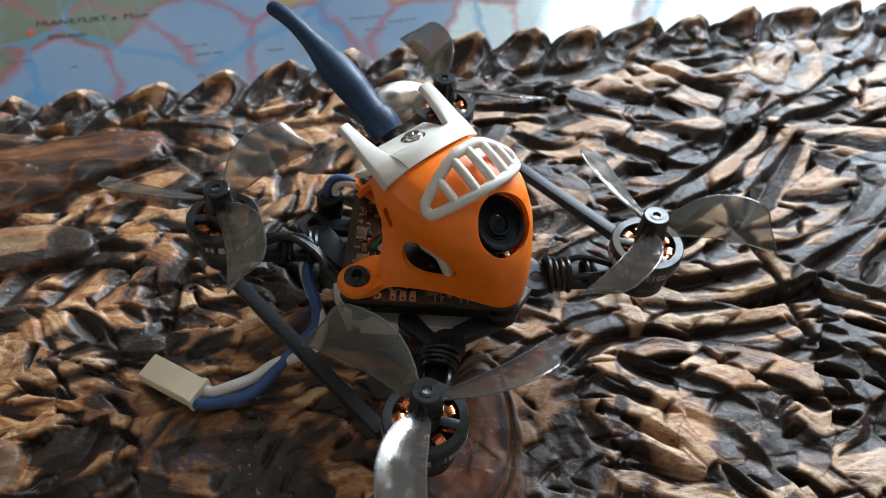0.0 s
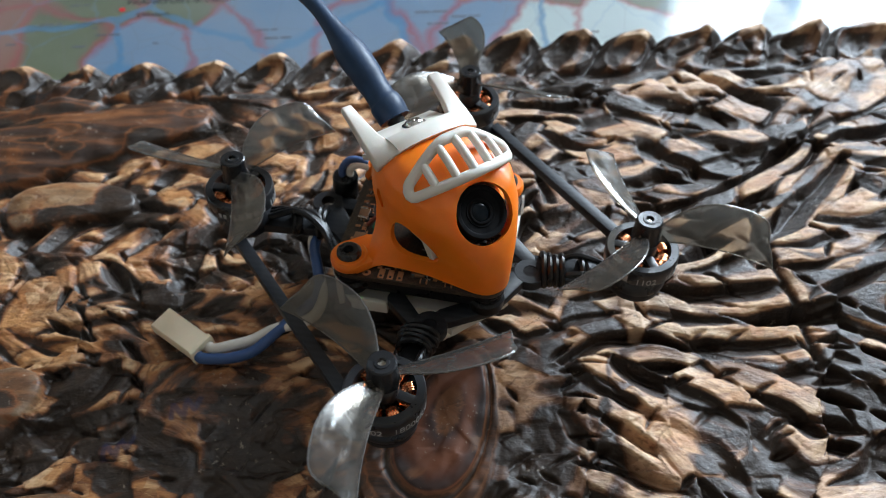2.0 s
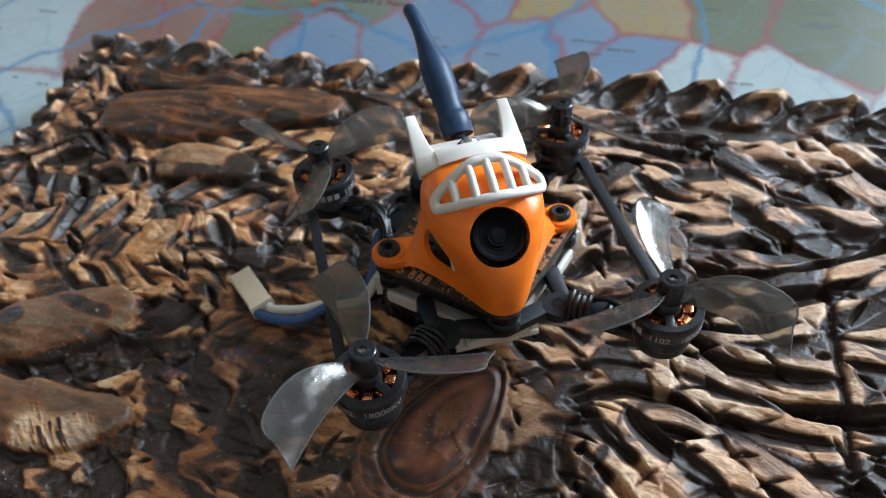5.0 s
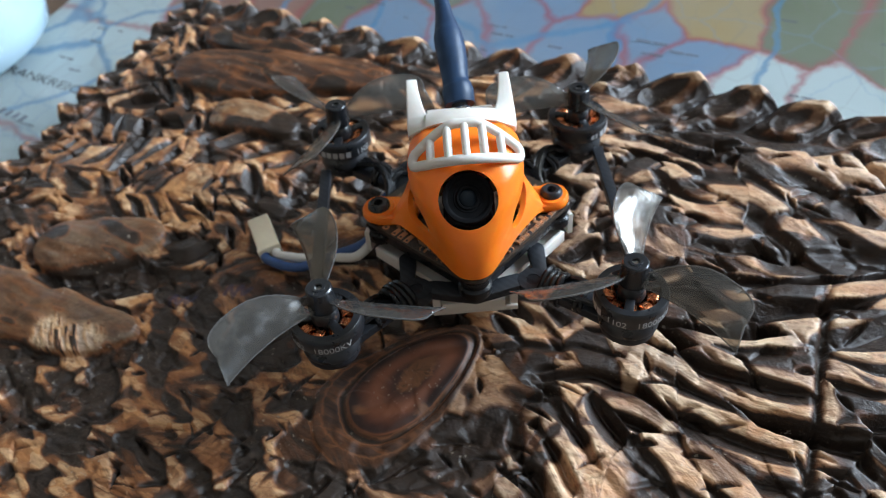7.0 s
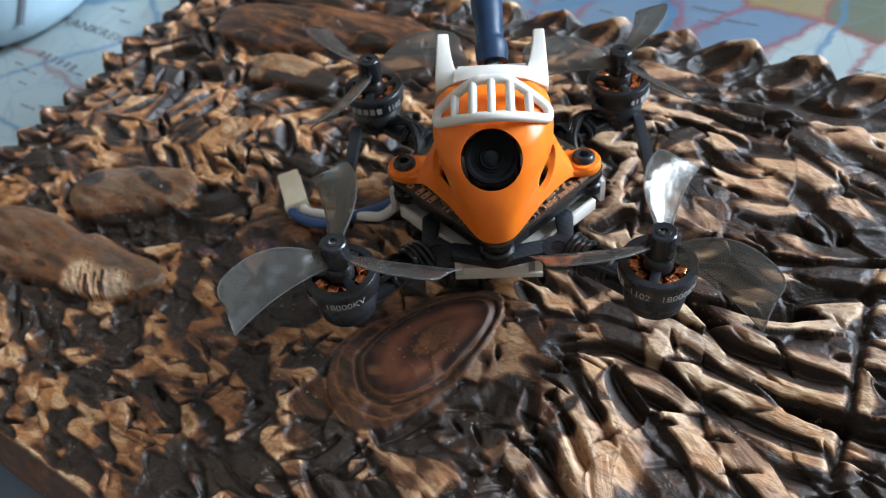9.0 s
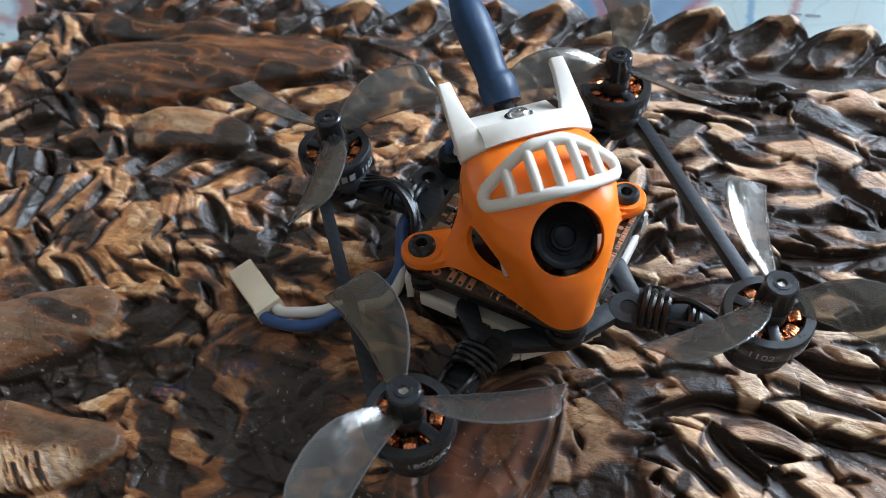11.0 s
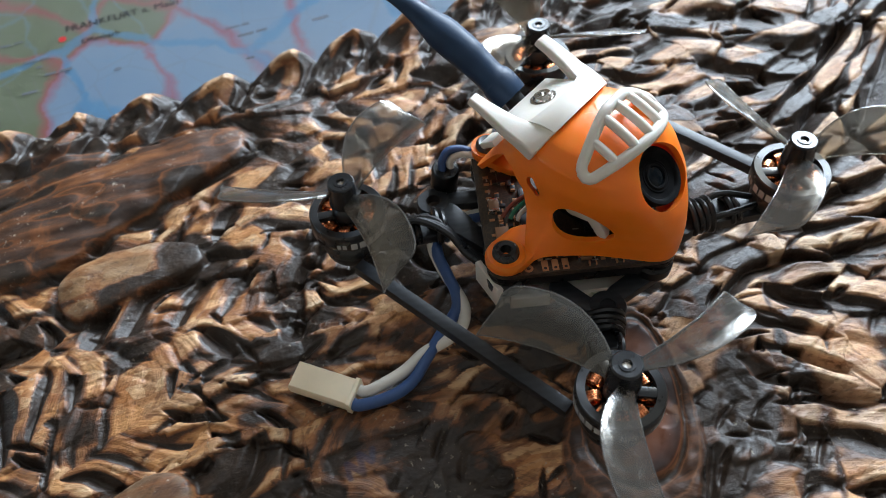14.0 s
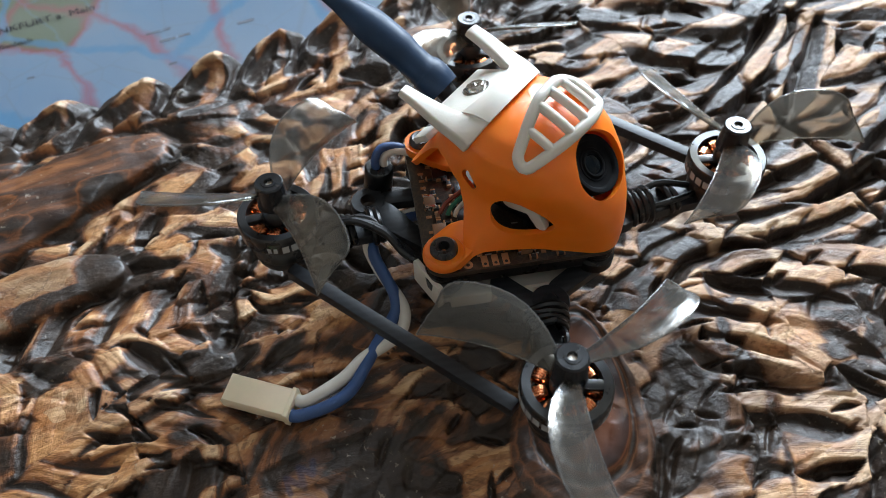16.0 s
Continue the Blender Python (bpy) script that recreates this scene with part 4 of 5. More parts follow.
# frame plate of carbon: body ring, arms, motor seats, eyelets, cross bars
def build_frame():
    frame_ob = new("airframe")
    frame_ob.parent = drone
    plate = bmesh.new()
    ring = [(0, -17.6), (16.4, -1), (16.4, 2), (0, 18.0), (-16.4, 2), (-16.4, -1)]
    inner = [(x * 0.84, y * 0.84) for x, y in ring]
    n = len(ring)
    for k in range(n):
        prism(plate, [ring[k], ring[(k + 1) % n], inner[(k + 1) % n], inner[k]], PLATE_Z - 0.8, PLATE_Z + 0.8)
    part("body_ring", plate, CARBON, frame_ob)
    for k, (x, y) in enumerate(HUBS):
        arm = bmesh.new()
        sx, sy = math.copysign(1, x), math.copysign(1, y)
        prism(arm, capsule((sx * 13.2, 17.2) if sy > 0 else (sx * 13.4, -15.9), (x, y), 3.1, 2.7), PLATE_Z - 1.0, PLATE_Z + 1.0, bevel=0.15)
        lathe(arm, [(5.1, PLATE_Z - 1.05), (5.3, PLATE_Z - 0.8), (5.3, PLATE_Z + 0.8), (5.1, PLATE_Z + 1.05)], 28, at_z(x, y))
        part("arm", arm, CARBON, frame_ob)
        ex, ey = (sx * 11.7, 23.2) if sy > 0 else (sx * 11.8, -16.4)
        eye = bmesh.new()
        lathe(eye, [(1.45, PLATE_Z - 0.9), (1.45, PLATE_Z + 1.15), (3.1, PLATE_Z + 1.15), (3.3, PLATE_Z + 0.9), (3.3, PLATE_Z - 0.9)], 24, at_z(ex, ey), closed=True)
        if sy > 0:
            prism(eye, capsule((ex - sx * 2.2, ey - 2.0), (sx * 3.6, 15.2), 1.5, 1.7), PLATE_Z - 0.85, PLATE_Z + 1.1, bevel=0.15)
            prism(eye, capsule((ex + sx * 0.6, ey - 3.6), (sx * 13.0, 15.8), 2.4, 2.6), PLATE_Z - 0.9, PLATE_Z + 1.12, bevel=0.15)
            prism(eye, capsule((sx * 13.0, 15.8), (sx * 13.4, 8.0), 2.3, 1.6), PLATE_Z - 0.88, PLATE_Z + 1.08, bevel=0.15)
            prism(eye, capsule((sx * 13.4, 8.0), (sx * 16.4, 3.0), 1.6, 1.7), PLATE_Z - 0.86, PLATE_Z + 1.06, bevel=0.15)
        else:
            prism(eye, capsule((ex - sx * 3.0, ey + 0.3), (0, -18.2), 1.7, 2.0), PLATE_Z - 0.85, PLATE_Z + 1.1, bevel=0.2)
            prism(eye, capsule((ex + sx * 1.8, ey + 2.9), (sx * 13.5, -7.5), 1.4, 1.8), PLATE_Z - 0.9, PLATE_Z + 1.12, bevel=0.2)
        part("eyelet", eye, CARBON, frame_ob)
    for sx in (-1, 1):
        bar = bmesh.new()
        a, b = (sx * 32.2, 23.5), (sx * 32.4, -22.5)
        prism(bar, [(a[0] - 1.15, a[1]), (a[0] + 1.15, a[1]), (b[0] + 1.15, b[1]), (b[0] - 1.15, b[1])], PLATE_Z + 0.2, PLATE_Z + 2.4, bevel=0.08)
        part("side_bar", bar, CARBON, frame_ob, "carbon bar between the front and rear motors")
    return frame_ob


airframe = build_frame()


def winding(bm, x, y):
    """One copper coil of the stator, wire over wire."""
    a = math.atan2(y, x)
    for k in range(4):
        off = (k - 1.5) * 0.42
        ring = []
        for j in range(12):
            t = 2 * math.pi * j / 12
            r = 4.0 + 1.15 * math.cos(t)
            ring.append((r * math.cos(a) - off * math.sin(a), r * math.sin(a) + off * math.cos(a), -9.6 + 0.85 * math.sin(t) - 0.12 * abs(off)))
        tube(bm, ring, 0.27, 6, closed=True)


def build_motor(k, x, y, spin, print_turn):
    ob = new("motor")
    ob.parent = drone
    ob.matrix_local = at_z(x * MM, y * MM, 0.7 * MM) @ Matrix.Diagonal((1.05, 1.05, 1.0, 1.0))
    seat = bmesh.new()
    lathe(seat, [(4.5, -16.3), (5.4, -16.1), (5.5, -15.0), (4.9, -13.9), (4.5, -13.3), (4.5, -11.5), (1.5, -11.3)], 36)
    part("motor_base", seat, ANODISED, ob)
    core = bmesh.new()
    lathe(core, [(2.4, -12), (2.4, -8.9), (1.3, -8.9)], 20)
    part("stator_core", core, STEEL, ob)
    for j in range(9):
        t = 2 * math.pi * j / 9 + 0.3
        coil = bmesh.new()
        winding(coil, math.cos(t), math.sin(t))
        part("winding", coil, COPPER, ob, "copper wire winding")
    bell = bmesh.new()
    lathe(bell, [(5.05, -8.1), (6.3, -8.05), (6.5, -8.3), (6.55, -9.1), (6.55, -11.5), (6.35, -11.8), (5.8, -11.85), (5.05, -11.6)], 64, closed=True)
    for j in range(3):
        box(bell, (4.8, 1.7, 1.1), Matrix.Rotation(spin + 2 * math.pi * j / 3, 4, "Z") @ Matrix.Translation((3.7, 0, -8.75)), 0.25)
    lathe(bell, [(2.4, -9.3), (2.5, -8.9), (2.3, -7.0), (1.9, -6.5)], 28)
    part("bell", bell, ANODISED, ob)

    def wrap(bm, start):
        """Bends flat lettering round the bell, beginning at that angle."""
        for q in bm.verts:
            a = radians(start) + q.co.x / 6.55
            r = 6.56 + q.co.z
            q.co = Vector((r * math.cos(a), r * math.sin(a), -11.3 + q.co.y))
        return bm

    for text, start in (("1102", 84), ("18000KV", 132)):
        part("printed_text", wrap(lettering(text, 1.95, 0.02), print_turn + start), PRINT, ob, "grey printed motor rating", smooth=0)
    for x0, x1, y0, y1 in [(-2.4, -0.8, 0.2, 1.3)] + [(j * 1.5, j * 1.5 + 1.1, 0.0, 1.5) for j in range(5)]:
        bar = bmesh.new()
        prism(bar, [(x0, y0), (x1, y0), (x1, y1), (x0, y1)], -0.02, 0.03)
        part("maker_mark", wrap(bar, print_turn + 10), PRINT, ob, smooth=0)
    return ob


for k, ((x, y), spin, turn_) in enumerate(zip(HUBS, (0.4, 1.1, 0.2, 0.8), (-142, -242, -226, -60))):
    build_motor(k, x, y, spin, turn_)


# three-bladed propellers: side +1 when the rounded leading edge lies on the anticlockwise side
def blade_mesh(side):
    """A twisted sickle blade along +x."""
    bm = bmesh.new()
    n, m = 26, 9
    rows = []
    for i in range(n):
        s = i / (n - 1)
        r = 1.9 + 20.7 * s
        lead = float(np.interp(s, (0, 0.05, 0.12, 0.2, 0.3, 0.42, 0.55, 0.7, 0.82, 0.9, 0.95, 0.98, 1.0), (1.5, 2.6, 4.2, 5.6, 6.9, 7.8, 8.2, 8.1, 7.6, 6.9, 6.1, 5.2, 3.6)))
        trail = -1.25 + 1.1 * math.sin(math.pi * s) ** 0.8 + 0.3 * s
        pitch = radians(38 - 4 * s)
        rows.append([])
        for j in range(m):
            w = trail + (lead - trail) * j / (m - 1)
            camber = 0.55 * math.sin(math.pi * j / (m - 1)) * (0.5 + math.sin(math.pi * s) * 0.9)
            back = 0.0 if s < 0.75 else -1.7 * ((s - 0.75) / 0.25) ** 2 * (j / (m - 1))
            rows[-1].append((r + back, side * 1.05 * w * math.cos(pitch), -3.2 + w * math.sin(pitch) + camber))
    thick = lambda i, j: 0.28 + 0.35 * (1 - i / (n - 1)) ** 2
    up = [[bm.verts.new(p) for p in row] for row in rows]
    low = [[bm.verts.new((p[0], p[1], p[2] - thick(i, j))) for j, p in enumerate(row)] for i, row in enumerate(rows)]
    for i in range(n - 1):
        for j in range(m - 1):
            bm.faces.new((up[i][j], up[i + 1][j], up[i + 1][j + 1], up[i][j + 1]))
            bm.faces.new((low[i][j + 1], low[i + 1][j + 1], low[i + 1][j], low[i][j]))
        bm.faces.new((low[i][0], low[i + 1][0], up[i + 1][0], up[i][0]))
        bm.faces.new((up[i][-1], up[i + 1][-1], low[i + 1][-1], low[i][-1]))
    for j in range(m - 1):
        bm.faces.new((up[0][j], up[0][j + 1], low[0][j + 1], low[0][j]))
        bm.faces.new((low[-1][j], low[-1][j + 1], up[-1][j + 1], up[-1][j]))
    rim = bmesh.new()
    tube(rim, [Vector(row[-1]) - Vector((0, 0, 0.15)) for row in rows], 0.20, 6)
    tube(rim, [Vector(p) - Vector((0, 0, 0.15)) for p in rows[-1]], 0.17, 6)
    tube(rim, [Vector(row[0]) - Vector((0, 0, 0.15)) for row in rows[3:]], 0.13, 6)
    return bm, rim


def build_propeller(x, y, turns, side):
    ob = new("propeller")
    ob.parent = drone
    ob.matrix_local = at_z(x * MM, y * MM)
    hub = bmesh.new()
    lathe(hub, [(0.75, -5.0), (0.75, 0.02), (1.25, 0.02), (1.3, -0.12), (2.15, -0.1), (2.42, -0.35), (2.5, -2.0), (2.65, -4.0), (2.75, -5.0)], 40, closed=True)
    part("hub", hub, GLOSSY, ob, "smoky black hub with a shaft hole")
    pin = bmesh.new()
    lathe(pin, [(0.72, -7.0), (0.72, -0.5)], 20)
    part("shaft", pin, STEEL, ob)
    for t in turns:
        leaf, rim = blade_mesh(side)
        b = part("blade", leaf, BLADE, ob, "smoked clear plastic blade", smooth=60)
        # moulded edge, its bright glint painted in by the paler material
        part("blade_edge", rim, BLADE_RIM, b, "thickened glossy blade edge")
        b.matrix_local = Matrix.Rotation(radians(t), 4, "Z")
    return ob


for (x, y), turns, side in zip(HUBS, ((123, 3, 243), (107.5, -12.5, 227.5), (185.5, 65.5, 305.5), (72, 192, 312)), (1, -1, 1, -1)):
    build_propeller(x, y, turns, side)


# motor leads wound round the arms
def build_leads():
    for (x, y) in HUBS:
        sx, sy = math.copysign(1, x), math.copysign(1, y)
        d = Vector((x - sx * 7.5, y - sy * 11.5, 0)).normalized()
        turn_ = Matrix.Rotation(math.atan2(d.y, d.x), 4, "Z") @ Matrix.Rotation(radians(90), 4, "Y")
        for far, count, big in (((16.6, 4, 2.8), (23.0, 2, 2.0)) if sy < 0 else ((16.6, 2, 2.7), (21.6, 2, 2.3))):
            bm = bmesh.new()
            c = Vector((sx * 7.5, sy * 11.5, 0)) + d * (far - 6.0)
            pts = []
            for j in range(count * 20 + 1):
                t = 2 * math.pi * j / 20
                wob = 0.25 * math.sin(j * 0.7 + x)
                pts.append(turn_ @ Vector(((big + wob) * math.cos(t), (big + 0.3 + wob) * math.sin(t), (j / 20 - count / 2) * 1.15)) + Vector((c.x, c.y, PLATE_Z + 0.6)))
            tube(bm, pts, 0.66, 8, up=(d.x, d.y, 0.01))
            part("wound_lead", bm, RUBBER, drone, "black motor wires wound round the arm")
        for k in ((0, 2) if sy < 0 else (0, 1, 2)):
            bm = bmesh.new()
            side_ = Vector((-d.y, d.x, 0)) * (k - 1) * 1.3
            p1 = Vector((x, y, PLATE_Z + 2.0)) - d * 5.5 + side_ * 0.8
            if sy < 0:
                a = Vector((sx * 7.5, sy * 11.5, PLATE_Z + 1.6))
                p0 = a + d * 9 + side_
                path = [p0 + d * 1.5 - Vector((0, 0, 1.0)), (p0 + p1) / 2 + side_ * 0.8 + Vector((0, 0, 0.6 + 0.3 * k)), p1]
            else:
                path = [p1, Vector((sx * (20.4 - 0.5 * k), 23.6 - 1.3 * k, PLATE_Z + 3.0 + 0.5 * k)), Vector((sx * (16.6 + 0.3 * k), 18.6 - 1.9 * k, PLATE_Z + 3.2 - 0.3 * k)),
                        Vector((sx * (16.6 + 0.6 * k), 11.8 - 1.1 * k, PLATE_Z + 0.8)), Vector((sx * (16.2 + 0.3 * k), 5.0 - 0.6 * k, PLATE_Z - 0.8))]
            tube(bm, spline([tuple(q) for q in path], 6), 0.62 if sy < 0 else 0.74, 8)
            part("motor_lead", bm, RUBBER, drone, "thin black motor wires")


build_leads()


# flight controller: a diamond board on rubber posts, with its components
def build_controller():
    ob = new("flight_controller")
    ob.parent = drone
    cy, z = 0.6, -10.2
    board_ = bmesh.new()
    q = 18.6
    r = 3.1
    outline = []
    for k in range(4):
        a = radians(90 * k - 90)
        c = (q * math.cos(a), cy + q * math.sin(a))
        outline += [(c[0] + r * math.cos(a + radians(-45 + 15 * j)), c[1] + r * math.sin(a + radians(-45 + 15 * j))) for j in range(7)]
    prism(board_, outline, z - 0.5, z + 0.5, bevel=0.1)
    part("circuit_board", board_, BOARD, ob)
    lower = bmesh.new()
    prism(lower, [(x * 0.93, cy + (y - cy) * 0.93) for x, y in outline], z - 4.2, z - 1.6, bevel=0.3)
    part("lower_board", lower, BLACK, ob)
    for k in range(4):
        a = radians(90 * k - 90)
        post = bmesh.new()
        m = at_z(18.5 * math.cos(a), cy + 18.5 * math.sin(a))
        lathe(post, [(2.7, z - 5.6), (3.3, z - 5.2), (3.4, z - 3.2), (2.9, z - 2.7), (2.9, z - 2.0), (3.3, z - 1.4), (3.2, z - 0.6)], 28, m)
        part("rubber_mount", post, RUBBER, ob)
    rng = random.Random(11)
    # rows of pads along the four edges, then chips and capacitors
    for k in range(4):
        a = radians(90 * k - 45)
        ux, uy = math.cos(a + math.pi / 2), math.sin(a + math.pi / 2)
        nx, ny = math.cos(a), math.sin(a)
        for j in range(-4, 5):
            if rng.random() < 0.25 or (k == 3 and j < 0):
                continue
            c = Vector((nx * 14.2 + ux * j * 1.75, cy + ny * 14.2 + uy * j * 1.75, z + 0.52))
            pad = bmesh.new()
            box(pad, (1.05, 0.8, 0.12) if k in (0, 3) else (1.0, 0.6, 0.12), Matrix.Translation(c) @ Matrix.Rotation(a, 4, "Z"), 0.02)
            part("solder_pad", pad, BRASS, ob)
        for j in range(14):
            s, t = rng.uniform(-10, 10), rng.uniform(7.5, 13.0)
            c = Vector((nx * t + ux * s, cy + ny * t + uy * s, z + 0.85))
            size = rng.choice([(2.2, 1.3, 0.8), (1.3, 0.8, 0.6), (2.6, 2.4, 0.7), (1.1, 0.6, 0.5)])
            bm = bmesh.new()
            box(bm, size, Matrix.Translation(c) @ Matrix.Rotation(a + rng.choice([0, math.pi / 2]), 4, "Z"), 0.06)
            part("component", bm, rng.choice([CHIP, CAPTAN, CHIP, CHIP]), ob)
        # a denser field of small parts in the open rear corners
        for row_ in ((9.6, 11.2, 12.7) if k in (1, 2) else (12.9,)):
            for j in range(-5, 6):
                if rng.random() < 0.3:
                    continue
                c = Vector((nx * row_ + ux * j * 1.8, cy + ny * row_ + uy * j * 1.8, z + 0.75))
                bm = bmesh.new()
                m = Matrix.Translation(c) @ Matrix.Rotation(a + rng.choice([0, math.pi / 2]), 4, "Z")
                box(bm, (1.3, 0.8, 0.55), m, 0.06)
                chip = part("component", bm, rng.choice([CHIP, CHIP, CAPTAN]), ob)
                ends = bmesh.new()
                for e in (-1, 1):
                    box(ends, (0.3, 0.84, 0.59), m @ Matrix.Translation((e * 0.62, 0, 0)), 0.04)
                part("solder_end", ends, BRASS, chip)
        # small parts along the outer lip of the two front edges
        for j in (range(1, 8) if k == 3 else range(-7, 8) if k == 0 else ()):
            if rng.random() < 0.2:
                continue
            m = Matrix.Translation((nx * 15.35 + ux * j * 1.55, cy + ny * 15.35 + uy * j * 1.55, z + 0.75)) @ Matrix.Rotation(a + math.pi / 2, 4, "Z")
            bm = bmesh.new()
            box(bm, (1.15, 0.75, 0.6), m, 0.06)
            chip = part("component", bm, rng.choice([CAPTAN, CHIP]), ob)
            for e in (-1, 1):
                ends = bmesh.new()
                box(ends, (0.28, 0.8, 0.64), m @ Matrix.Translation((e * 0.55, 0, 0)), 0.04)
                part("solder_end", ends, BRASS, chip)
        for j in range(7):
            bm = bmesh.new()
            c = Vector((nx * rng.uniform(10, 15) + ux * rng.uniform(-9, 9), 0, z + 0.53))
            c.y = cy + ny * rng.uniform(10.5, 15) + uy * rng.uniform(-8, 8)
            if (Vector((c.x, c.y - cy))).dot(Vector((nx, ny))) > 15.2:
                continue
            box(bm, (1.1, 0.25, 0.05), Matrix.Translation(c) @ Matrix.Rotation(a + math.pi / 2, 4, "Z"), 0.01)
            part("silkscreen_mark", bm, SILK, ob)
        bm = bmesh.new()
        c = Vector((nx * 13.6 + ux * 0.6, cy + ny * 13.6 + uy * 0.6, z + 1.05))
        m = Matrix.Translation(c) @ Matrix.Rotation(a, 4, "Z")
        box(bm, (1.9, 2.6, 1.0), m, 0.12)
        part("component", bm, CAPTAN, ob, "small tan capacitor")
        caps = bmesh.new()
        for e in (-1, 1):
            box(caps, (1.95, 0.55, 1.06), m @ Matrix.Translation((0, e * 1.25, 0)), 0.1)
        part("component", caps, STEEL, ob)
    # three long pads with a hole each beside the left ear, and a ring further along
    for j in range(3):
        pad = bmesh.new()
        c = Vector((-15.1 + 1.25 * j, -5.2 - 1.25 * j, z + 0.56))
        m = Matrix.Translation(c) @ Matrix.Rotation(radians(225), 4, "Z")
        box(pad, (2.3, 1.1, 0.14), m, 0.03)
        own = part("solder_pad", pad, BRASS, ob)
        dot = bmesh.new()
        lathe(dot, [(0.28, 0.06), (0.28, 0.1)], 12, m @ Matrix.Translation((0.6, 0, 0)))
        part("pad_hole", dot, CHIP, own, smooth=0)
    via = bmesh.new()
    lathe(via, [(0.35, z + 0.5), (0.35, z + 0.6), (0.8, z + 0.6), (0.8, z + 0.5)], 16, at_z(-17.3, -3.4), closed=True)
    part("solder_ring", via, BRASS, ob)
    # signal wires to the camera
    for k, mat in enumerate((RED, GREEN, WHITE)):
        bm = bmesh.new()
        tube(bm, spline([(-11.0 + 0.5 * k, 7.0 - 1.3 * k, z + 0.8), (-9.0, 6.8 - 1.2 * k, z + 2.0), (-6.0, 5.5 - k, z + 3.2), (-3.0, 2.0 - k, z + 6)]), 0.42, 8)
        part("signal_wire", bm, mat, ob)
    return ob


build_controller()


# orange canopy
def canopy_section(z):
    """Half width, reach to the front, reach to the rear and squareness at a height."""
    zs = (-9.5, -6, -3, 0, 5, 9, 11.5, 12.8, 13.3)
    return [float(np.interp(z, zs, c)) for c in ((17.0, 14.4, 12.5, 11.4, 11.4, 10.8, 8.4, 4.6, 0.1), (18.4, 18.6, 18.4, 17.7, 15.4, 12.3, 8.8, 5.0, 0.1),
                                                 (22.0, 20.0, 18.3, 16.4, 13.0, 9.0, 5.6, 2.8, 0.1), (0.86, 0.95, 1.12, 1.4, 1.9, 2.2, 2.2, 2.1, 2.0))]


CANOPY_Y = -3.0
CHIN = 3.3


def canopy_point(theta, z, out=0.0):
    """theta: degrees from the nose round to the tail, minus on the left."""
    w, f, b, e = canopy_section(z)
    s, c = math.sin(radians(abs(theta))), math.cos(radians(theta))
    reach = f if c > 0 else b
    e2 = e if c > 0 else 2.0
    blunt = CHIN if w > 8 else CHIN * w / 8
    x = blunt * math.tanh(abs(theta) / 13 if c > 0 else 9.0 * s) + (w - blunt + out) * max(s, 0.0) ** (2 / e2)
    y = -(reach + out) * math.copysign(abs(c) ** (2 / e2), c)
    return Vector((math.copysign(x, theta), CANOPY_Y + y, z))


def canopy_hem(theta):
    """Height of the lower edge."""
    a = abs(theta)
    return float(np.interp(a, (0, 20, 45, 70, 84, 92, 97, 103, 112, 130, 148, 156, 164, 170, 180), (-9.0, -8.9, -8.0, -8.3, -9.2, -9.0, -6.5, -2.5, 0.6, 2.8, 2.4, 0.0, -5.5, -7.4, -7.6)))


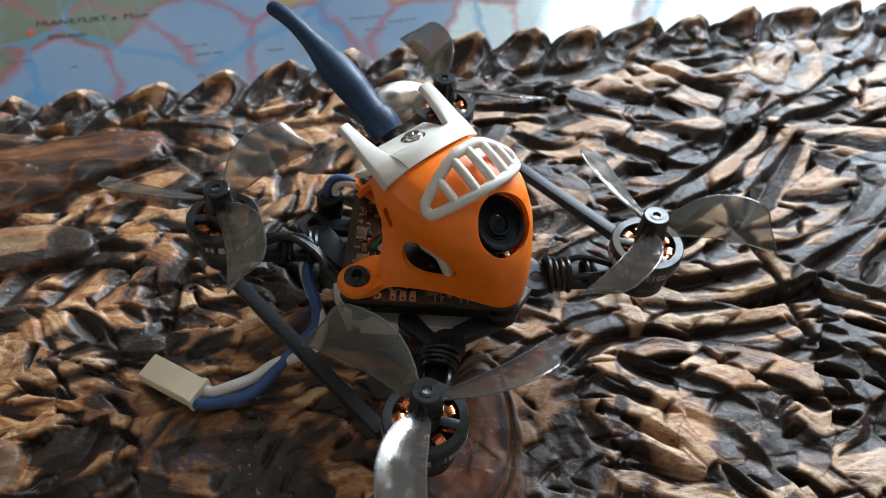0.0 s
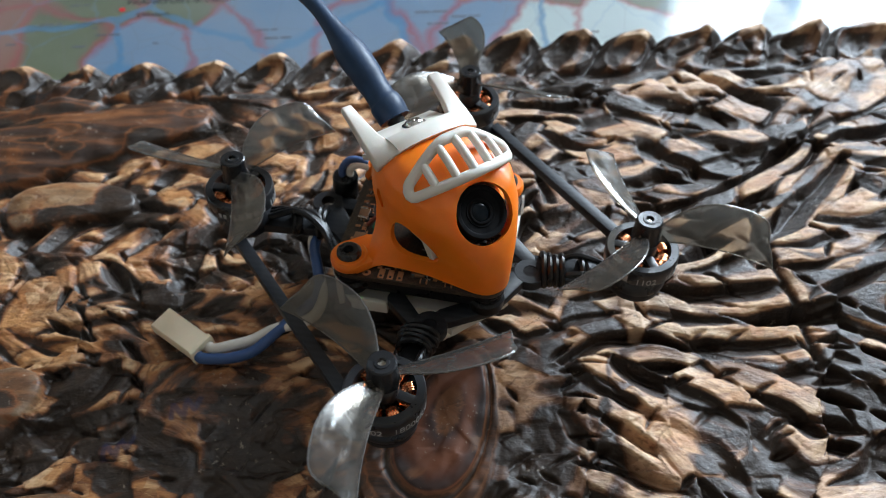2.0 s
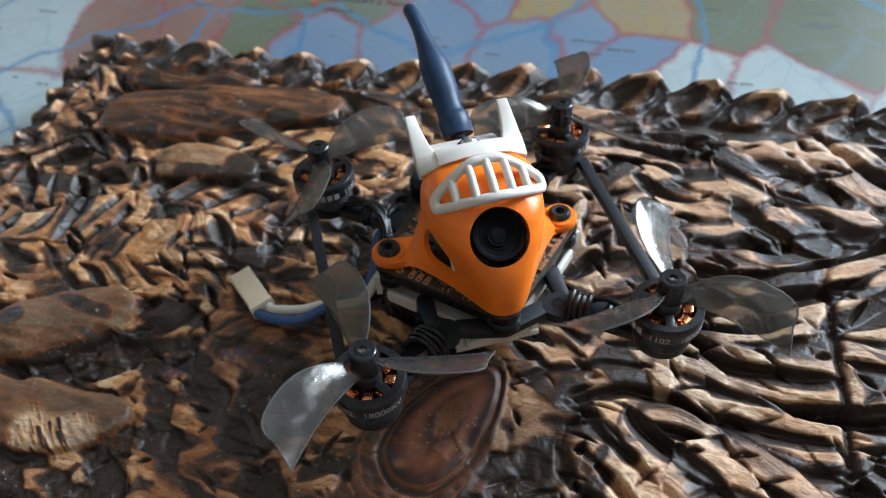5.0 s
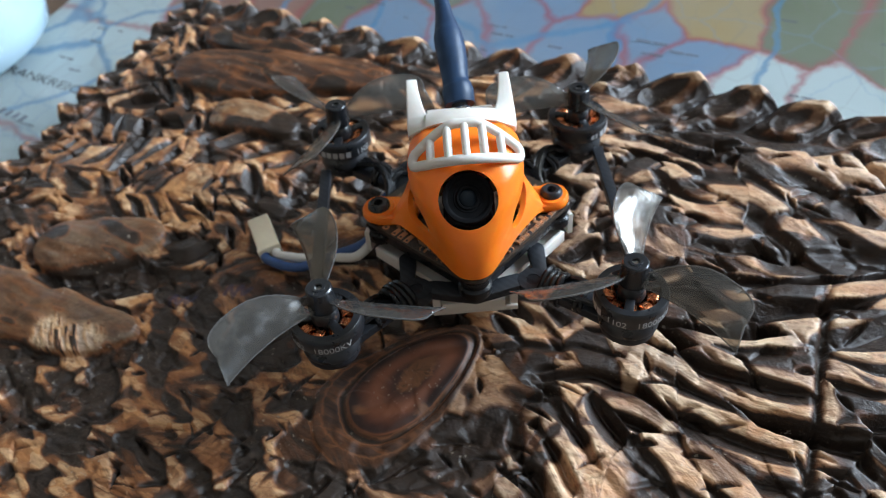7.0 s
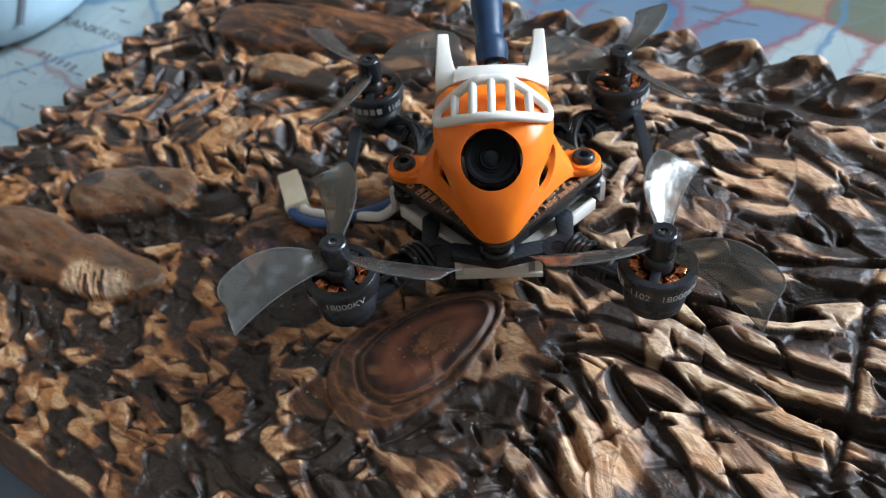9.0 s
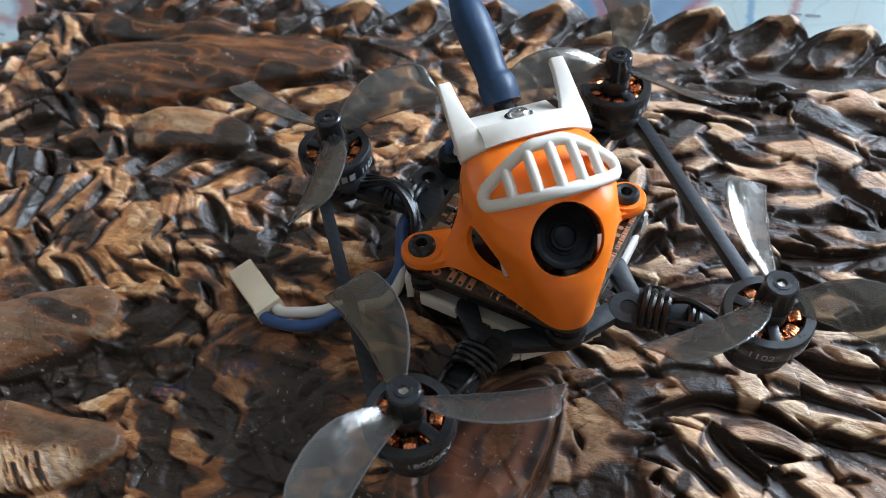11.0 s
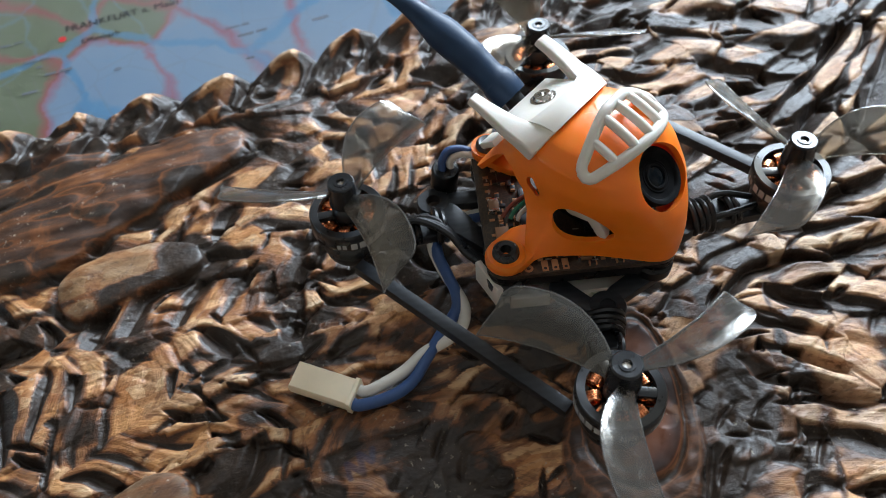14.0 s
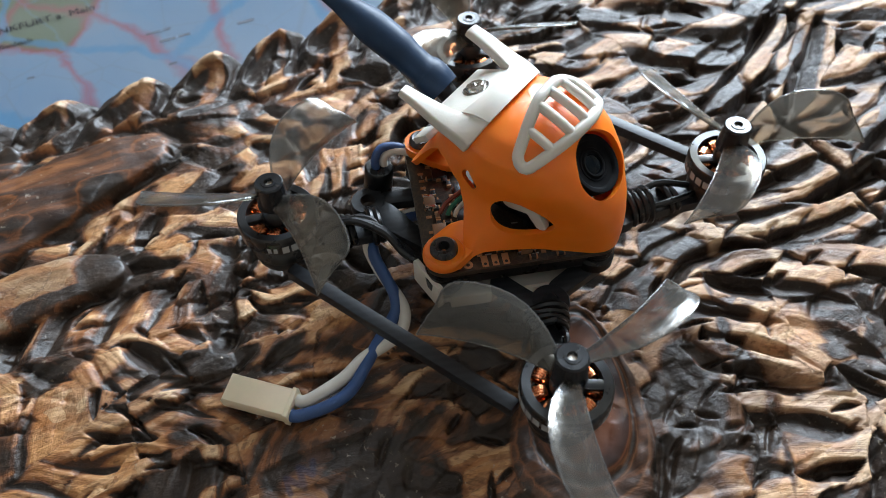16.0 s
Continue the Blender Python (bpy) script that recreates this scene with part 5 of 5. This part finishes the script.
def build_canopy():
    bm = bmesh.new()
    n, m = 120, 44
    pole = bm.verts.new((0, CANOPY_Y, 13.35))
    rings = []
    for i in range(1, m + 1):
        s = i / m
        ring = []
        for k in range(n):
            th = -180 + 360 * (k + 0.5) / n
            lo = canopy_hem(th)
            z = 13.3 - (13.3 - lo) * (s ** 1.25 if s < 1 else 1)
            ring.append(bm.verts.new(canopy_point(th, z)))
        rings.append(ring)
    for k in range(n):
        bm.faces.new((pole, rings[0][k], rings[0][(k + 1) % n]))
    for a, b in zip(rings, rings[1:]):
        for k in range(n):
            bm.faces.new((a[k], b[k], b[(k + 1) % n], a[(k + 1) % n]))
    for _ in range(2):
        bmesh.ops.smooth_vert(bm, verts=[q for q in bm.verts if not q.is_boundary], factor=0.5, use_axis_x=True, use_axis_y=True, use_axis_z=True)
    ob = part("canopy", bm, ORANGE, drone, "orange moulded canopy shaped like a helmet", smooth=0)
    thick = ob.modifiers.new("thickness", "SOLIDIFY")
    thick.thickness, thick.offset = 1.1 * MM, -1.0
    cutters = []

    def cut(cb):
        c = part("cutter", cb, ORANGE, drone, smooth=0)
        mod = ob.modifiers.new("cut", "BOOLEAN")
        mod.operation, mod.object, mod.solver = "DIFFERENCE", c, "EXACT"
        cutters.append(c)

    hole = bmesh.new()
    lathe(hole, [(5.5, -8), (5.5, 9)], 48, Matrix.Translation((-0.25, -15.4, 6.05)) @ Matrix.Rotation(radians(48), 4, "X"))
    cut(hole)
    for sx in (-1, 1):
        leaf = bmesh.new()
        pts = []
        for k in range(28):
            t = 2 * math.pi * k / 28
            pts.append((5.3 * math.cos(t), 3.3 * math.sin(t) * (1.0 - 0.3 * math.cos(t))))
        m_ = Matrix.Translation((sx * 10.2, -8.9, -1.6)) @ Matrix.Rotation(radians(sx * 62), 4, "Z") @ Matrix.Rotation(radians(90), 4, "X") @ Matrix.Rotation(radians(sx * 10), 4, "Z")
        prism(leaf, pts, -5, 5, m_)
        cut(leaf)
        slit = bmesh.new()
        prism(slit, capsule((-0.7, 0.6), (0.8, -0.6), 0.9, 0.6), -5, 5, Matrix.Translation((sx * 11.4, 0.7, 3.0)) @ Matrix.Rotation(radians(-sx * 38), 4, "Y") @ Matrix.Rotation(radians(sx * 90), 4, "Z") @ Matrix.Rotation(radians(90), 4, "X"))
        cut(slit)
    bpy.context.view_layer.update()
    me = baked(ob)
    for c in cutters:
        drop(c)
    me.polygons.foreach_set("use_smooth", [True] * len(me.polygons))
    me.set_sharp_from_angle(angle=radians(38))
    # ears with their screws
    for x, y, root in ((-18.5, 0.6, (-13.5, 0.0)), (17.7, 0.1, (13.3, -0.2)), (0.0, 18.9, (0.0, 13.0))):
        ear = bmesh.new()
        wide = 3.6 if x else 3.2
        outline = capsule((x, y), root, wide, 3.4 if x else 2.6, 12)
        prism(ear, outline, -9.4, -7.7, bevel=0.5)
        lathe(ear, [(2.2, -7.9), (2.2, -7.2), (3.2, -7.2), (wide - 0.05, -7.75)], 28, at_z(x, y))
        part("ear", ear, ORANGE, ob, "orange mounting ear")
        screw = bmesh.new()
        m_ = at_z(x, y, -7.2)
        lathe(screw, [(0.95, 0.1), (1.0, 1.05), (1.75, 1.15), (2.25, 0.7), (2.35, 0.0), (0.4, -0.6)], 6 * 5, m_, closed=True)
        part("screw", screw, ANODISED, ob, "black hex socket screw")
    return ob


canopy = build_canopy()


def build_camera():
    ob = new("lens_module")
    ob.parent = drone
    m = Matrix.Translation((-0.25, -15.2, 6.45)) @ Matrix.Rotation(radians(40), 4, "X")
    barrel = bmesh.new()
    lathe(barrel, [(4.2, -5), (4.6, -3.0), (4.82, 0.0), (4.78, 0.25), (4.66, 0.36), (4.2, 0.36), (4.0, 0.25), (3.75, -0.15), (3.5, -0.2), (2.75, -0.2), (2.65, -0.1), (2.2, -0.15), (1.9, -0.3), (1.7, -4.5)], 56, m)
    part("barrel", barrel, MATT, ob, "black lens barrel")
    ring = bmesh.new()
    lathe(ring, [(1.65, -0.3), (1.75, 0.06), (2.05, 0.1), (2.4, -0.2)], 48, m, closed=True)
    part("inner_ring", ring, MATT, ob)
    glass = bmesh.new()
    lathe(glass, [(1.8, -0.5), (1.75, -0.3), (1.4, -0.1), (0.8, 0.02), (0.2, 0.06)], 40, m)
    part("lens_glass", glass, GLASS, ob, "dark coated lens glass")
    block = bmesh.new()
    box(block, (9, 9, 5), m @ Matrix.Translation((0, 0, -7.3)), 0.6)
    box(block, (10, 13, 9), Matrix.Translation((0, -4.0, -3.6)), 0.6)
    part("housing", block, BLACK, ob)
    bracket = bmesh.new()
    box(bracket, (13.5, 1.6, 4), Matrix.Translation((0, -6.5, 2.5)), 0.4)
    for sx in (-1, 1):
        box(bracket, (1.4, 5.5, 2.2), Matrix.Translation((sx * 7.0, -9.5, 1.6)), 0.4)
        prism(bracket, capsule((-5.2, -1.2), (-9.0, -0.5), 1.5, 1.35), -0.7, 0.7, Matrix.Translation((sx * 7.6, 0, 0)) @ Matrix(((0, 0, 1, 0), (1, 0, 0, 0), (0, 1, 0, 0), (0, 0, 0, 1))), 0.3)
        prism(bracket, capsule((-9.0, -0.7), (-11.3, -3.6), 1.35, 0.9), -0.68, 0.68, Matrix.Translation((sx * 7.6, 0, 0)) @ Matrix(((0, 0, 1, 0), (1, 0, 0, 0), (0, 1, 0, 0), (0, 0, 0, 1))), 0.3)
        prism(bracket, capsule((-4.0, 1.4), (-6.6, 1.0), 1.5, 1.3), -0.7, 0.7, Matrix.Translation((sx * 8.1, 0, 0)) @ Matrix(((0, 0, 1, 0), (1, 0, 0, 0), (0, 1, 0, 0), (0, 0, 0, 1))), 0.3)
    part("bracket", bracket, IVORY, ob, "white printed lens bracket")
    return ob


build_camera()


# white crown with two fins and the raised visor
def hull(bm, shift, thin=0.0):
    """Gives an open sheet its thickness along a vector, thinner towards +y."""
    top = bm.faces[:]
    rim = [e for e in bm.edges if e.is_boundary]
    twin = {v: bm.verts.new(v.co + shift * (1 - thin * max(v.co.y - 3.0, 0.0))) for v in bm.verts[:]}
    for f in top:
        bm.faces.new([twin[v] for v in reversed(f.verts[:])])
    for e in rim:
        a, b = e.verts
        bm.faces.new((a, b, twin[b], twin[a]))


def strap(bm, points, normals, half, thick, closed=False):
    """A flat bar with eased edges along points, its face towards the normals."""
    rings = []
    n = len(points)
    for k, q in enumerate(points):
        a, b = (points[k - 1], points[(k + 1) % n]) if closed else (points[max(k - 1, 0)], points[min(k + 1, n - 1)])
        side = (b - a).normalized().cross(normals[k]).normalized()
        e = 0.42
        rings.append([bm.verts.new(q + x * side + z * normals[k]) for x, z in ((half, -thick), (half, thick - e), (half - e, thick), (e - half, thick), (-half, thick - e), (-half, -thick))])
    for a, b in list(zip(rings, rings[1:])) + ([(rings[-1], rings[0])] if closed else []):
        for j in range(6):
            bm.faces.new((a[j], a[(j + 1) % 6], b[(j + 1) % 6], b[j]))
    if not closed:
        bm.faces.new(rings[0][::-1])
        bm.faces.new(rings[-1])


def crown_edge(s):
    """The crown's front rim on the canopy."""
    arch = 1 - abs(s) ** 2.4
    return Vector((10.65 * s, 1.2 - 2.1 * arch, 9.5 + 4.2 * arch ** 0.9))


def build_crown():
    ob = new("crown")
    ob.parent = canopy
    back = Vector((0, 0.75, -1.75))
    band = bmesh.new()
    n, m = 28, 6
    rows = []
    for j in range(m + 1):
        t = j / m
        rows.append([])
        for i in range(n + 1):
            s = (-1 + 2 * i / n) * 0.66
            up = Vector((10.4 * s, 3.4 + 1.7 * (s / 0.66) ** 2, 13.5 - 1.8 * (s / 0.66) ** 2))
            q = crown_edge(s).lerp(up, t) + Vector((0, 0, 0.45 * math.sin(math.pi * t)))
            rows[-1].append(band.verts.new(q))
    for a, b in zip(rows, rows[1:]):
        for i in range(n):
            band.faces.new((a[i], a[i + 1], b[i + 1], b[i]))
    hull(band, back * 0.7)
    part("band", band, IVORY, ob)
    deck = bmesh.new()
    box(deck, (13.5, 8.0, 1.2), Matrix.Translation((0, 7.4, 9.5)) @ Matrix.Rotation(radians(-24), 4, "X"), 0.3)
    part("deck", deck, IVORY, ob)
    for sx in (-1, 1):
        fin = bmesh.new()
        # inner and outer edge, from the rim to the tip
        pairs = [(tuple(crown_edge(0.62)), tuple(crown_edge(1.0))), ((6.5, 3.2, 12.2), (10.75, 3.0, 10.5)), ((6.7, 5.0, 11.7), (10.75, 4.8, 11.1)), ((7.25, 6.9, 12.0), (10.7, 6.8, 11.6)),
                 ((7.6, 8.6, 12.5), (10.65, 8.4, 12.25)), ((8.1, 11.8, 13.3), (10.55, 11.5, 13.4)), ((8.3, 14.6, 13.95), (10.45, 14.3, 14.2))]
        line = [(fin.verts.new((sx * a[0], a[1], a[2])), fin.verts.new((sx * b[0], b[1], b[2]))) for a, b in pairs]
        for (a, b), (c, d) in zip(line, line[1:]):
            fin.faces.new((a, b, d, c))
        hull(fin, back * 1.15, 0.025)
        bmesh.ops.recalc_face_normals(fin, faces=fin.faces)
        bmesh.ops.bevel(fin, geom=[e for e in fin.edges if e.calc_face_angle(0) > 0.9], offset=0.35, segments=3, affect="EDGES", profile=0.5)
        part("fin", fin, IVORY, ob, "white backswept fin")
    tail = bmesh.new()
    box(tail, (3.6, 3.6, 1.3), Matrix.Translation((-4.8, 13.8, 1.0)) @ Matrix.Rotation(radians(-38), 4, "X"), 0.3)
    part("tail_tab", tail, IVORY, ob)
    screw = bmesh.new()
    m_ = Matrix.Translation((0.7, 7.6, 10.2)) @ Matrix.Rotation(radians(-24), 4, "X")
    lathe(screw, [(0.7, 0.15), (0.75, 0.6), (1.4, 0.65), (1.7, 0.35), (1.75, 0.0), (2.3, -0.05), (2.4, -0.4), (0.3, -0.5)], 30, m_, closed=True)
    part("screw", screw, STEEL, ob, "bright steel screw with a washer")
    return ob


build_crown()


def visor_point(s, t):
    """s from -1 to 1 across, t from the lower bar to the upper bar."""
    arch = 1 - s * s
    low = Vector((0.1 + 10.2 * s, -8.8 - 4.3 * arch, 9.5 + 4.4 * arch))
    flat = 1 - max(0.0, (abs(s) - 0.2) / 0.8) ** 1.35
    top = Vector((0.1 + 10.05 * s, -7.0 + 1.2 * flat, 10.8 + 5.9 * flat))
    mid = (low + top) / 2 + Vector((0, -0.6, 0.5)) * arch
    return low * (1 - t) ** 2 + mid * 2 * t * (1 - t) + top * t * t


def build_visor():
    bm = bmesh.new()
    loop, ups = [], []

    def add(s, t):
        p = visor_point(s, t)
        loop.append(p)
        a, b = visor_point(s + 0.02, t) - visor_point(s - 0.02, t), visor_point(s, t + 0.05) - visor_point(s, t - 0.05)
        ups.append(a.cross(b).normalized())

    for k in range(33):
        add(-0.95 + 1.9 * k / 32, 0.0)
    for s, t in ((0.985, 0.08), (1.01, 0.3), (1.01, 0.7), (0.985, 0.92)):
        add(s, t)
    for k in range(33):
        add(0.95 - 1.9 * k / 32, 1.0)
    for s, t in ((-0.985, 0.92), (-1.01, 0.7), (-1.01, 0.3), (-0.985, 0.08)):
        add(s, t)
    strap(bm, loop, ups, 0.88, 0.6, closed=True)
    for s in (-0.66, -0.33, 0.0, 0.33, 0.66):
        pts, nrm = [], []
        for k in range(11):
            t = k / 10
            pts.append(visor_point(s, t))
            a, b = visor_point(s + 0.02, t) - visor_point(s - 0.02, t), visor_point(s, t + 0.05) - visor_point(s, t - 0.05)
            nrm.append(a.cross(b).normalized())
        strap(bm, pts, nrm, 0.74, 0.56)
    return part("visor", bm, IVORY, canopy, "white slotted visor above the lens", smooth=62)


build_visor()


def build_antenna():
    ob = new("antenna")
    ob.parent = drone
    base = bmesh.new()
    tube(base, [(0.2, 12.0, 6.2), (0.2, 14.6, 8.2)], 1.7, 16)
    part("connector", base, SATIN, ob, "black antenna connector")
    collar = bmesh.new()
    p = spline([(0.2, 13.6, 7.4, 2.8), (0.1, 15.4, 8.6, 2.95), (0.0, 16.8, 9.4, 2.9), (-0.2, 18.0, 10.1, 2.5), (-0.35, 20.6, 11.5, 2.6), (-0.5, 23.0, 12.8, 2.8), (-0.9, 27.5, 15.0, 2.85), (-1.1, 30.2, 16.2, 2.35),
                (-1.4, 33.4, 17.7, 1.75), (-1.7, 37.5, 19.2, 1.45), (-2.0, 41.5, 20.0, 1.45), (-2.2, 44.0, 20.0, 1.35), (-2.2, 45.0, 19.9, 0.9)], 6)
    tube(collar, p, [1.12 * float(q[3]) for q in p], 14, 0.92)
    part("sleeve", collar, NAVY, ob, "bent navy heat-shrink sleeve", smooth=40)
    return ob


build_antenna()


# battery tray under the frame, capacitor and the battery lead with its plug
def build_tray():
    bm = bmesh.new()
    ring = [(-5, -15.2), (5, -15.2), (20.0, -0.5), (20.0, 1.7), (5, 17.0), (-5, 17.0), (-20.0, 1.7), (-20.0, -0.5)]
    inner = [(x * 0.78, y * 0.78) for x, y in ring]
    for k in range(8):
        prism(bm, [ring[k], ring[(k + 1) % 8], inner[(k + 1) % 8], inner[k]], -19.6, -18.2)
    for sx in (-1, 1):
        box(bm, (1.6, 26, 7.5), Matrix.Translation((sx * 8.2, -0.5, -22.8)), 0.3)
    box(bm, (18, 27, 1.4), Matrix.Translation((0, -0.5, -26.2)), 0.3)
    box(bm, (13, 1.6, 2.2), Matrix.Translation((-0.5, -15.9, -21.6)), 0.3)
    for sx in (-1, 1):
        box(bm, (1.1, 7.5, 5.6), at_z(sx * 20.6, 2.6, -15.6, sx * 20), 0.3)
        box(bm, (1.1, 7.0, 3.0), at_z(sx * 17.6, -4.2, -18.0, sx * -45), 0.3)
    part("battery_tray", bm, IVORY, drone, "white printed battery tray under the frame", smooth=30)
    cap = bmesh.new()
    m = Matrix.Translation((-6.6, 24.6, -14.5)) @ Matrix.Rotation(radians(8), 4, "X")
    lathe(cap, [(2.4, -3.2), (2.7, -2.9), (2.7, 2.9), (2.4, 3.3), (1.0, 3.35)], 28, m)
    part("capacitor", cap, RUBBER, drone, "black sleeved capacitor")
    for mat, off in ((BLUE, 0.0), (WHITE, 1.7)):
        bm = bmesh.new()
        tube(bm, spline([(-7.2 + off * 0.9, 24.4 - off * 0.4, -11.8), (-6.6 + off * 0.8, 24.9 - off * 0.5, -9.6 - off * 0.3), (-4.6 + off * 0.6, 24.6 - off * 0.9, -8.2 - off * 0.5), (-2.2 + off * 0.2, 22.2 - off, -8.8 - off * 0.4), (-1.4, 18.6 - off * 0.6, -11.2)]), 0.8, 10)
        part("tail_wire", bm, mat, drone)


build_tray()


def from_world(x, y, z):
    """World millimetres into the drone's axes."""
    return drone.matrix_world.inverted() @ (Vector((x, y, z)) * MM) * 1000.0


def build_lead():
    ob = new("battery_lead")
    ob.parent = drone
    # the plug lies on the carving
    head = bmesh.new()
    c, d = Vector((-51.7, 15.5, 2.0)), Vector((4.3, -12.0, 0.6)).normalized()
    side_ = d.cross(Vector((0, 0, 1))).normalized()
    top = side_.cross(d)
    w = Matrix(((d.x, side_.x, top.x, c.x), (d.y, side_.y, top.y, c.y), (d.z, side_.z, top.z, c.z), (0, 0, 0, 1)))
    to_local = Matrix.Diagonal((1000, 1000, 1000, 1)) @ drone.matrix_world.inverted() @ Matrix.Diagonal((MM, MM, MM, 1))
    box(head, (12.4, 5.3, 4.0), to_local @ w, 0.85)
    box(head, (1.0, 5.6, 4.3), to_local @ w @ Matrix.Translation((5.8, 0, 0)), 0.4)
    part("plug", head, CREAM, ob, "cream nylon two-pin plug")
    for mat, off, lift in ((WHITE, 1.35, 0.0), (BLUE, -1.35, 0.0)):
        bm = bmesh.new()
        e = c + d * 5.6 - side_ * off
        nx, ny = -0.3, 1.0
        path = [tuple(e), tuple(e + d * 2.0)]
        for x, y, z, tw in ((-45.4, 5.9, 2.9, 1.0), (-41.0, 4.6, 3.0, 0.9), (-36.2, 4.5, 3.6, 0.4), (-32.0, 4.0, 4.2, -0.5), (-28.4, 3.8, 4.9, -0.9), (-25.2, 5.0, 5.8, -0.4), (-23.2, 8.2, 6.6, 0.5), (-21.8, 11.8, 7.8, 0.9), (-20.2, 15.2, 9.6, 0.7), (-17.0, 17.2, 9.6, 0.3), (-12.0, 16.0, 9.0, 0.0), (-6.0, 12.0, 8.6, 0.0)):
            path.append((x + 0.3 * off, y + off * tw, z + lift + 0.25 * abs(off) * (1 - abs(tw))))
        tube(bm, spline([tuple(from_world(*q)) for q in path], 7), 1.12, 12)
        part("wire", bm, mat, ob)
    return ob


build_lead()
